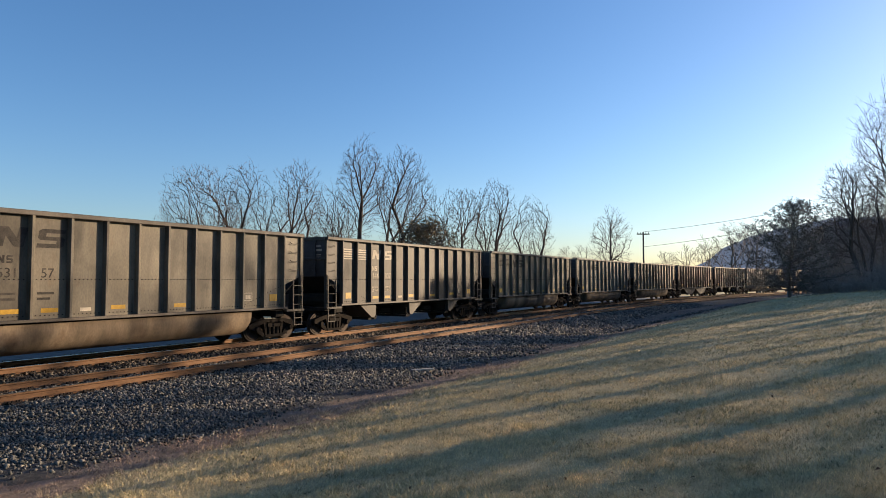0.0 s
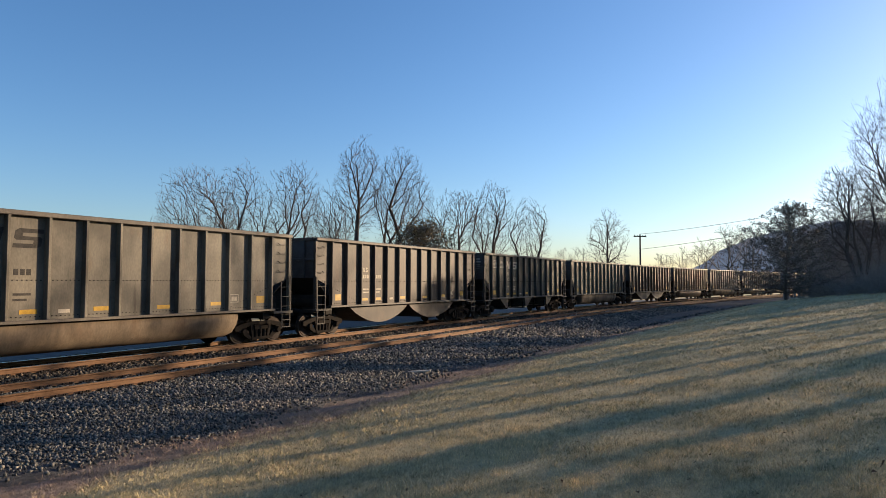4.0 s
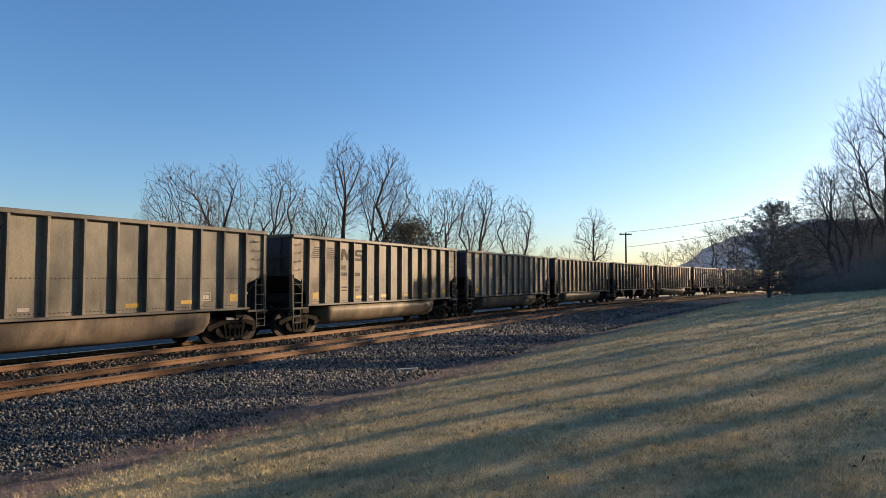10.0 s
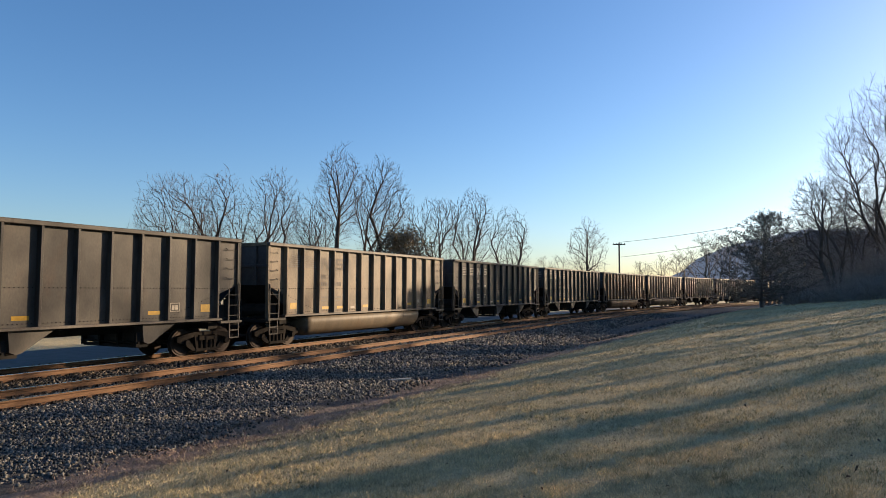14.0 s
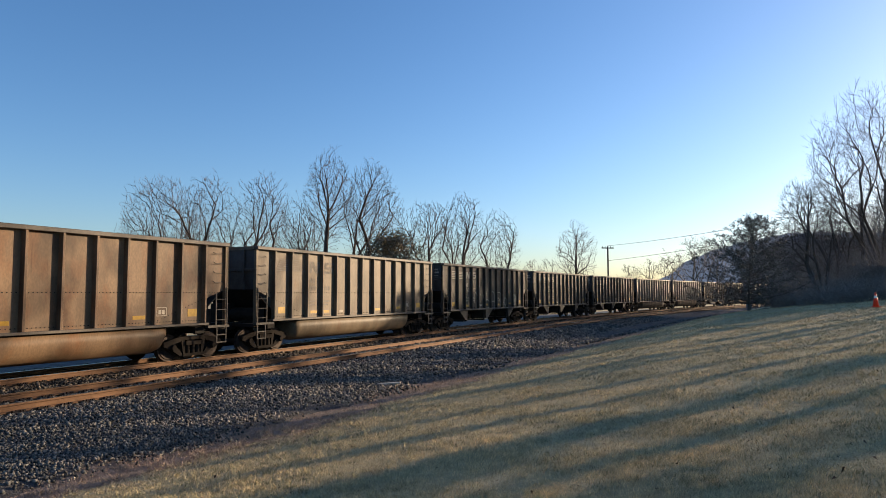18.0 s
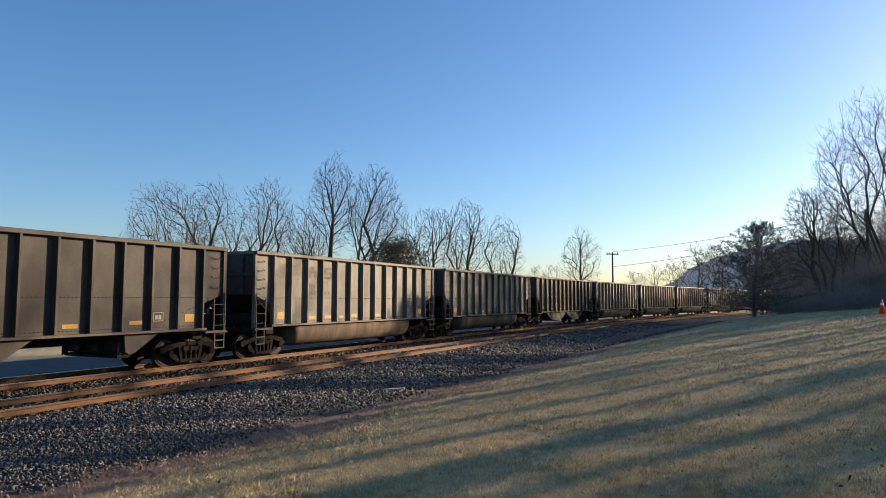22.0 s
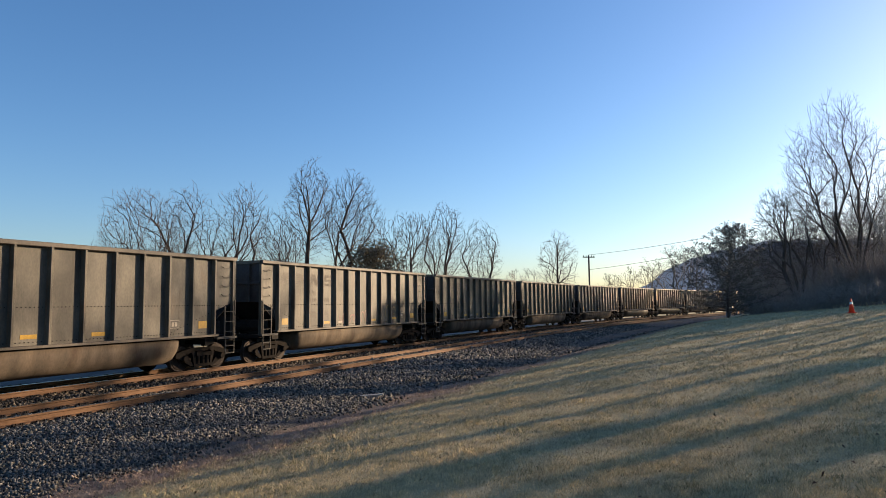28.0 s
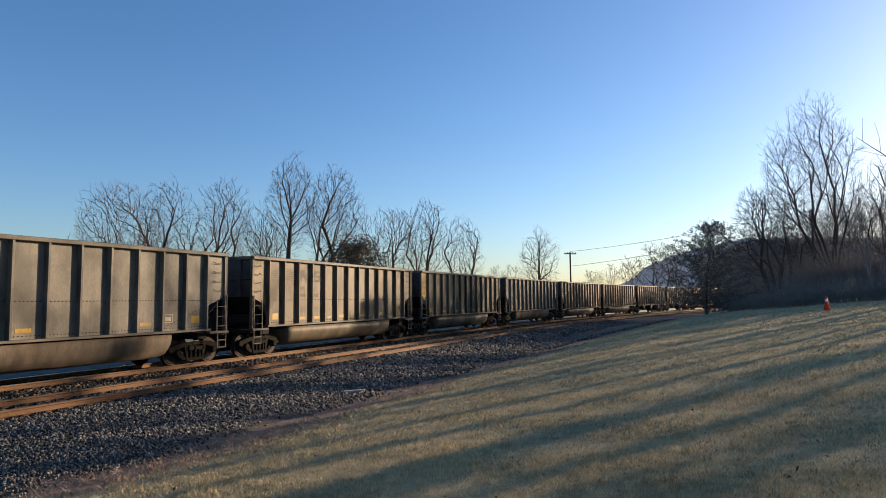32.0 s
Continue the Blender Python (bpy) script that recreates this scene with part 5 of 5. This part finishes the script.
# ---- pole and wires ----
x1, y1 = polar(-13.55, 124)
pole = thing("utility_pole", "weathered wooden utility pole with a crossarm", "utility pole", "utility poles", at=(x1, y1, float(ground_z(x1, y1))))
H1 = EYE[2] + 124 * math.tan(radians(3.95)) - float(ground_z(x1, y1))
part("post", Shape().tube([(0, 0, -0.5), (0, 0, H1)], [0.19, 0.13], 10).mesh("post", True), BARK, pole)
part("crossarm", Shape().box(-1.15, 1.15, -0.07, 0.07, H1 - 0.45, H1 - 0.27).mesh("crossarm"), BARK, pole, turn=(0, 0, 35))
for k in (-1.0, -0.5, 0.5, 1.0):
    part("insulator", Shape().tube([(0, 0, 0), (0, 0, 0.22)], [0.07, 0.05], 8).mesh("insulator"), STEEL, pole, (k * math.cos(radians(35)), k * math.sin(radians(35)), H1 - 0.27))
x2, y2 = turned(8.0, 95.0)
pole_b = thing("utility_pole", "wooden utility pole among the woods", "utility pole", "utility poles", at=(x2, y2, float(ground_z(x2, y2))))
H2 = 13.3 - float(ground_z(x2, y2))
part("post", Shape().tube([(0, 0, -0.5), (0, 0, H2)], [0.19, 0.13], 10).mesh("post", True), BARK, pole_b)
for a, b in ((H1 + 0.05 + float(ground_z(x1, y1)), 13.2), (8.2, 11.8)):
    pts = [(x1 + (x2 - x1) * k / 10, y1 + (y2 - y1) * k / 10, a + (b - a) * k / 10 - 0.55 * 4 * (k / 10) * (1 - k / 10)) for k in range(11)]
    w = part("power_line", Shape().tube(pts, 0.03, 4).mesh("power_line"), WIRE)
    tagged(w, "sagging black overhead wire", "cable", "overhead wires")

# ---- far ridge ----
def ridge():
    m, nt, b = node_mat("far_woods_haze_glow", 1.0)
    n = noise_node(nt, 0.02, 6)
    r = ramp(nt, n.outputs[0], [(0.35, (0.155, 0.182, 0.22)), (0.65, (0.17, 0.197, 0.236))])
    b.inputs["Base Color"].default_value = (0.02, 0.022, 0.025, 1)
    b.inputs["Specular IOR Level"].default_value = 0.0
    # A pale blue glow stands in for the haze over the ridge.
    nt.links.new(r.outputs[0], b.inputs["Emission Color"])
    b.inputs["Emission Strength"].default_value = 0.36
    sh = Shape()
    azs = list(np.arange(-11, 75, 0.5))
    v = []
    for az in azs:
        el = np.interp(az, [-11, -9.5, -8, -6.5, -4, 0, 6, 20, 45, 75], [0.2, 1.0, 2.1, 3.0, 3.8, 4.6, 4.4, 3.4, 2.4, 0.5]) + 0.10 * math.sin(az * 3.1) + 0.05 * math.sin(az * 9.7)
        for d, k in ((2300, -0.02), (2500, 0.6), (2700, 1.0), (3000, 0.4), (3300, -0.02)):
            x, y = polar(az, d)
            v.append((x, y, EYE[2] + 2700 * math.tan(radians(el)) * k))
    f = [(i * 5 + j, (i + 1) * 5 + j, (i + 1) * 5 + j + 1, i * 5 + j + 1) for i in range(len(azs) - 1) for j in range(4)]
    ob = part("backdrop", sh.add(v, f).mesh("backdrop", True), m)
    return tagged(ob, "wooded ridge on the horizon, its blue haze a glow", "hill", kind="structure")


ridge()


def wooded_hill():
    """A nearer hillside under bare woods, haze put into its blue-grey colour, its skyline ragged with treetops."""
    rg = np.random.RandomState(9)
    azs = np.arange(-4.0, 40, 0.12)
    el = np.interp(azs, [-4, -2.5, -0.8, 1.2, 3.2, 8, 20, 40], [0.3, 2.6, 4.1, 4.45, 4.2, 4.0, 3.2, 0.6])
    v = []
    for az, e in zip(azs, el):
        for k, (d, f) in enumerate(((300, -0.02), (330, 0.45), (360, 0.8), (390, 1.0), (430, 0.5), (480, -0.02))):
            x, y = polar(az, d)
            v.append((x, y, EYE[2] + 390 * math.tan(radians(e)) * f + (rg.uniform(-0.9, 0.9) if 0 < k < 5 else 0)))
    f = [(i * 6 + j, (i + 1) * 6 + j, (i + 1) * 6 + j + 1, i * 6 + j + 1) for i in range(len(azs) - 1) for j in range(5)]
    # Blue-grey base colour carries the haze in front of the hill.
    m = plain("haze_grey_hillside", (0.085, 0.085, 0.10), (0.18, 0.175, 0.19), 0.25, 1.0, 0, 1.0, 1.5, (1, 1, 0.4), spec=0.0)
    return tagged(part("backdrop", Shape().add(v, f).mesh("backdrop"), m), "wooded hillside behind the trees, hazed blue-grey in its colour", "hill", kind="structure")


wooded_hill()

# ---- cone, board and litter ----
cx, cy = polar(5.5, 38.5)
cone = thing("traffic_cone", "orange traffic cone with a white collar on the grass", "traffic cone", at=(cx, cy, float(ground_z(cx, cy))))
part("base", Shape().chamfer(-0.19, 0.19, -0.19, 0.19, 0.0, 0.04, 0.01).mesh("base"), ORANGE, cone)
part("body", Shape().tube([(0, 0, 0.03), (0, 0, 0.72)], [0.14, 0.03], 16).mesh("body", True), ORANGE, cone)
part("collar", Shape().tube([(0, 0, 0.38), (0, 0, 0.56)], [0.083, 0.058], 16, False).mesh("collar", True), WHITE, cone)


# ---- stones and grass ----
def scatter_mesh(name, verts, faces_per, n, material, label, cat):
    """Many alike small pieces in one mesh: verts (n, k, 3), faces of one piece."""
    k = verts.shape[1]
    fp = np.array(faces_per)
    faces = (fp[None] + (np.arange(n) * k)[:, None, None]).reshape(-1, fp.shape[1])
    m = bpy.data.meshes.new(name)
    m.vertices.add(n * k)
    m.vertices.foreach_set("co", verts.reshape(-1).astype(np.float32))
    m.loops.add(faces.size)
    m.loops.foreach_set("vertex_index", faces.reshape(-1).astype(np.int32))
    m.polygons.add(len(faces))
    m.polygons.foreach_set("loop_start", (np.arange(len(faces)) * fp.shape[1]).astype(np.int32))
    m.materials.append(material)
    m.update()
    return tagged(new(name, m), label, cat, kind="stuff")


def island_material(name, stops, rough=0.95):
    m, nt, b = node_mat(name, rough)
    g = nt.nodes.new("ShaderNodeNewGeometry")
    r = ramp(nt, g.outputs["Random Per Island"], stops)
    big = noise_node(nt, 0.45, 4)
    tone = ramp(nt, big.outputs[0], [(0.35, (0.74, 0.77, 0.74)), (0.65, (1.18, 1.12, 1.02))])
    c = mix(nt, 1.0, r.outputs[0], tone.outputs[0], "MULTIPLY")
    clump = ramp(nt, noise_node(nt, 5.5, 5).outputs[0], [(0.34, (0.52, 0.56, 0.54)), (0.5, (1.0, 1.0, 1.0)), (0.68, (1.3, 1.24, 1.14))])
    nt.links.new(mix(nt, 1.0, c, clump.outputs[0], "MULTIPLY"), b.inputs["Base Color"])
    return m


rs = np.random.RandomState(4)


def fan_points(n, r0, r1, az0, az1):
    r = r0 * (r1 / r0) ** rs.rand(n)
    a = np.radians(az0 + (az1 - az0) * rs.rand(n))
    return r * np.sin(a), r * np.cos(a), r


def stones(name, n, u0, u1, stops, label):
    x, y, r = fan_points(n, 7, 75, -75, -4)
    s, u = track_su(x, y)
    edge = 9.5 + wider(s) + 0.3 * np.sin(s * 0.9) + 0.2 * np.sin(s * 2.3) + 0.3 * rs.randn(n)
    ok = (u > u0) & (u < u1) & (u < edge) & ((u < 9.2) | (rs.rand(n) < 0.6))
    for c in (-0.7525, 0.7525, NEAR_U - 0.7525, NEAR_U + 0.7525):
        ok &= np.abs(u - c) > 0.11
    x, y, r, u = x[ok], y[ok], r[ok], u[ok]
    n = len(x)
    base = np.array([(1, 0, 0), (-1, 0, 0), (0, 1, 0), (0, -1, 0), (0, 0, 1), (0, 0, -1)], float)
    size = (0.018 + 0.022 * rs.rand(n)) * np.clip(r / 14, 1, 2.6)
    q = rs.randn(n, 4)
    q /= np.linalg.norm(q, axis=1)[:, None]
    w, a, b, c = q.T
    R = np.stack([np.stack([1 - 2 * (b * b + c * c), 2 * (a * b - w * c), 2 * (a * c + w * b)], -1),
                  np.stack([2 * (a * b + w * c), 1 - 2 * (a * a + c * c), 2 * (b * c - w * a)], -1),
                  np.stack([2 * (a * c - w * b), 2 * (b * c + w * a), 1 - 2 * (a * a + b * b)], -1)], -2)
    shape = base[None] * (0.65 + 0.7 * rs.rand(n, 6, 1)) + 0.25 * rs.randn(n, 6, 3)
    v = np.einsum("nij,nkj->nki", R, shape) * size[:, None, None]
    z = ground_z(x, y) + 0.05 + 0.35 * size * rs.rand(n)
    v += np.stack([x, y, z], -1)[:, None]
    f = [(0, 2, 4), (2, 1, 4), (1, 3, 4), (3, 0, 4), (2, 0, 5), (1, 2, 5), (3, 1, 5), (0, 3, 5)]
    scatter_mesh(name, v, f, n, island_material(name + "_colour", stops), label, "gravel")


stones("ballast_stones", 230000, 3.1, 20, [(0.0, (0.04, 0.04, 0.039)), (0.4, (0.095, 0.093, 0.09)), (0.75, (0.165, 0.16, 0.152)), (0.95, (0.225, 0.21, 0.185))],
       "loose grey crushed stones beside the near track")
stones("track_bed_stones", 120000, -2.6, 3.1, [(0.0, (0.022, 0.019, 0.016)), (0.5, (0.06, 0.052, 0.044)), (0.95, (0.15, 0.125, 0.10))], "darker brown crushed stones around the train's track")


def blades(name, n, r0, r1, az0, az1, keep, h0, h1, stops, label):
    x, y, r = fan_points(n, r0, r1, az0, az1)
    s, u = track_su(x, y)
    ok = keep(s, u)
    x, y, r = x[ok], y[ok], r[ok]
    n = len(x)
    z = ground_z(x, y) - 0.025
    a = rs.rand(n) * 6.283
    w = (0.0018 + 0.0018 * rs.rand(n)) * np.clip(r / 6, 1, 7)
    tuft = np.clip(0.5 + 0.5 * np.sin(x * 5.1 + 2 * np.sin(y * 3.7)) * np.sin(y * 4.3 + 2 * np.sin(x * 2.9)) + 0.3 * np.sin(x * 13 + y * 9) * np.sin(y * 15 - x * 4), 0, 1.3)
    h = (h0 + (h1 - h0) * rs.rand(n) ** 1.6) * (0.45 + 1.5 * tuft ** 2)
    lean = rs.randn(n, 2) * 1.2
    base = np.stack([x, y, z], -1)
    side = np.stack([np.cos(a), np.sin(a), np.zeros(n)], -1) * w[:, None]
    tip = base + np.stack([lean[:, 0] * h, lean[:, 1] * h, h + 0.02], -1)
    v = np.stack([base - side, base + side, tip], 1)
    scatter_mesh(name, v, [(0, 1, 2)], n, island_material(name + "_colour", stops), label, "grass")


blades("grass", 560000, 4.2, 60, -66, 12, lambda s, u: u > 10.7 + wider(s) + 0.35 * np.sin(s * 1.3) * np.sin(s * 0.37) + 0.5 * rs.randn(len(u)), 0.008, 0.042,
       [(0.0, (0.19, 0.195, 0.115)), (0.3, (0.395, 0.335, 0.19)), (0.6, (0.575, 0.46, 0.265)), (0.9, (0.72, 0.58, 0.355))], "short dormant grass, straw and dull green")
blades("dead_weeds", 250000, 6, 60, -70, -5, lambda s, u: np.abs(u - 10.4 - wider(s)) < 0.9 + 0.35 * np.sin(s * 0.8) + 0.4 * rs.randn(len(u)), 0.03, 0.085,
       [(0.0, (0.14, 0.10, 0.08)), (0.5, (0.30, 0.215, 0.17)), (0.9, (0.48, 0.36, 0.28))], "reddish-brown dead weeds along the ballast edge")


def fallen_leaves(n):
    """Dark curled leaves strewn over the grass."""
    x, y, r = fan_points(n, 5, 32, -58, 10)
    s, u = track_su(x, y)
    ok = u > 10.6
    x, y, n = x[ok], y[ok], int(ok.sum())
    size = 0.010 + 0.014 * rs.rand(n)
    a = rs.rand(n) * 6.283
    e = np.stack([np.cos(a), np.sin(a), 0.5 * rs.randn(n)], -1) * size[:, None]
    f = np.stack([-np.sin(a), np.cos(a), 0.5 * rs.randn(n)], -1) * size[:, None] * 0.6
    c = np.stack([x, y, ground_z(x, y) + 0.012], -1)
    lift = np.stack([np.zeros(n), np.zeros(n), size * 0.5], -1)
    v = np.stack([c - e, c - f + lift, c + e, c + f + lift], 1)
    scatter_mesh("fallen_leaves", v, [(0, 1, 2), (0, 2, 3)], n, island_material("leaf_colour", [(0.0, (0.03, 0.022, 0.016)), (0.7, (0.075, 0.05, 0.032)), (0.95, (0.16, 0.11, 0.07))]), "dark fallen leaves strewn over the lawn", "leaves")


fallen_leaves(260)
board = part("wood_offcut", Shape().chamfer(-0.06, 0.06, -0.34, 0.34, 0.0, 0.04, 0.006).mesh("wood_offcut"), plain("bleached_wood", (0.42, 0.36, 0.28), (0.55, 0.48, 0.38), 6, 0.9), None)
tagged(board, "pale bleached wood offcut lying on the ballast", "plank")
BX, BY = -10.27, 17.06
board.matrix_basis = pose(BX, BY, float(ground_z(BX, BY)) + 0.08, 4, 3, -62)


def motions():
    # the train: front car first; the tail of car k stands at 20.3 m + (k - 1) * LEN at the start
    times = [0.5 * k for k in range(65)]

    slack_t = [0, 1, 2, 3, 4.5, 5.5, 6, 7, 8, 9, 10, 11, 12, 13, 14, 14.5, 15.5, 16.5, 17, 18, 19, 20, 21, 22, 23, 24, 25, 25.5, 26.5, 27.5, 28, 29, 30, 31, 32]
    slack_s = [0.02, -0.20, 0.28, 0.07, -0.01, -0.05, -0.08, 0.12, 0.14, 0.29, 0.32, 0.04, 0.24, -0.19, -0.15, -0.26, -0.14, -0.29, -0.07, 0.10, -0.32, -0.20, -0.13, -0.30, 0.01, -0.36, -0.03, 0.18, 0.35, 0.75, 0.31, 0.09, 0.06, -0.12, -0.66]

    def run(t):
        return 20.31 - 16.279 * t - 0.0078 * t * t + 0.0003585 * t ** 3 + float(np.interp(t, slack_t, slack_s))

    for k, car in enumerate(CARS):
        rows = []
        for t in times:
            s = run(t) + (k - 1) * LEN - HALF
            x0, y0, _ = track(s - 6.25)
            x1, y1, _ = track(s + 6.25)
            rows.append((t, pose((x0 + x1) / 2, (y0 + y1) / 2, 0, 0, 0, -math.degrees(math.atan2(x1 - x0, y1 - y0)))))
        walk(car, rows)
    # wheels turn at one pace; one set of keys for each axle place
    made = {}
    for a, w in WHEELS:
        if a not in made:
            rows = []
            for k in range(961):
                t = k / 30
                rows.append((t, pose(0, a, 0.458, math.degrees((run(t) - run(0)) / 0.458), 0, 0)))
            walk(w, rows)
            made[a] = w.animation_data
        else:
            w.rotation_mode = "QUATERNION"
            ad = w.animation_data_create()
            ad.action = made[a].action
            ad.action_slot = made[a].action_slot


motions()
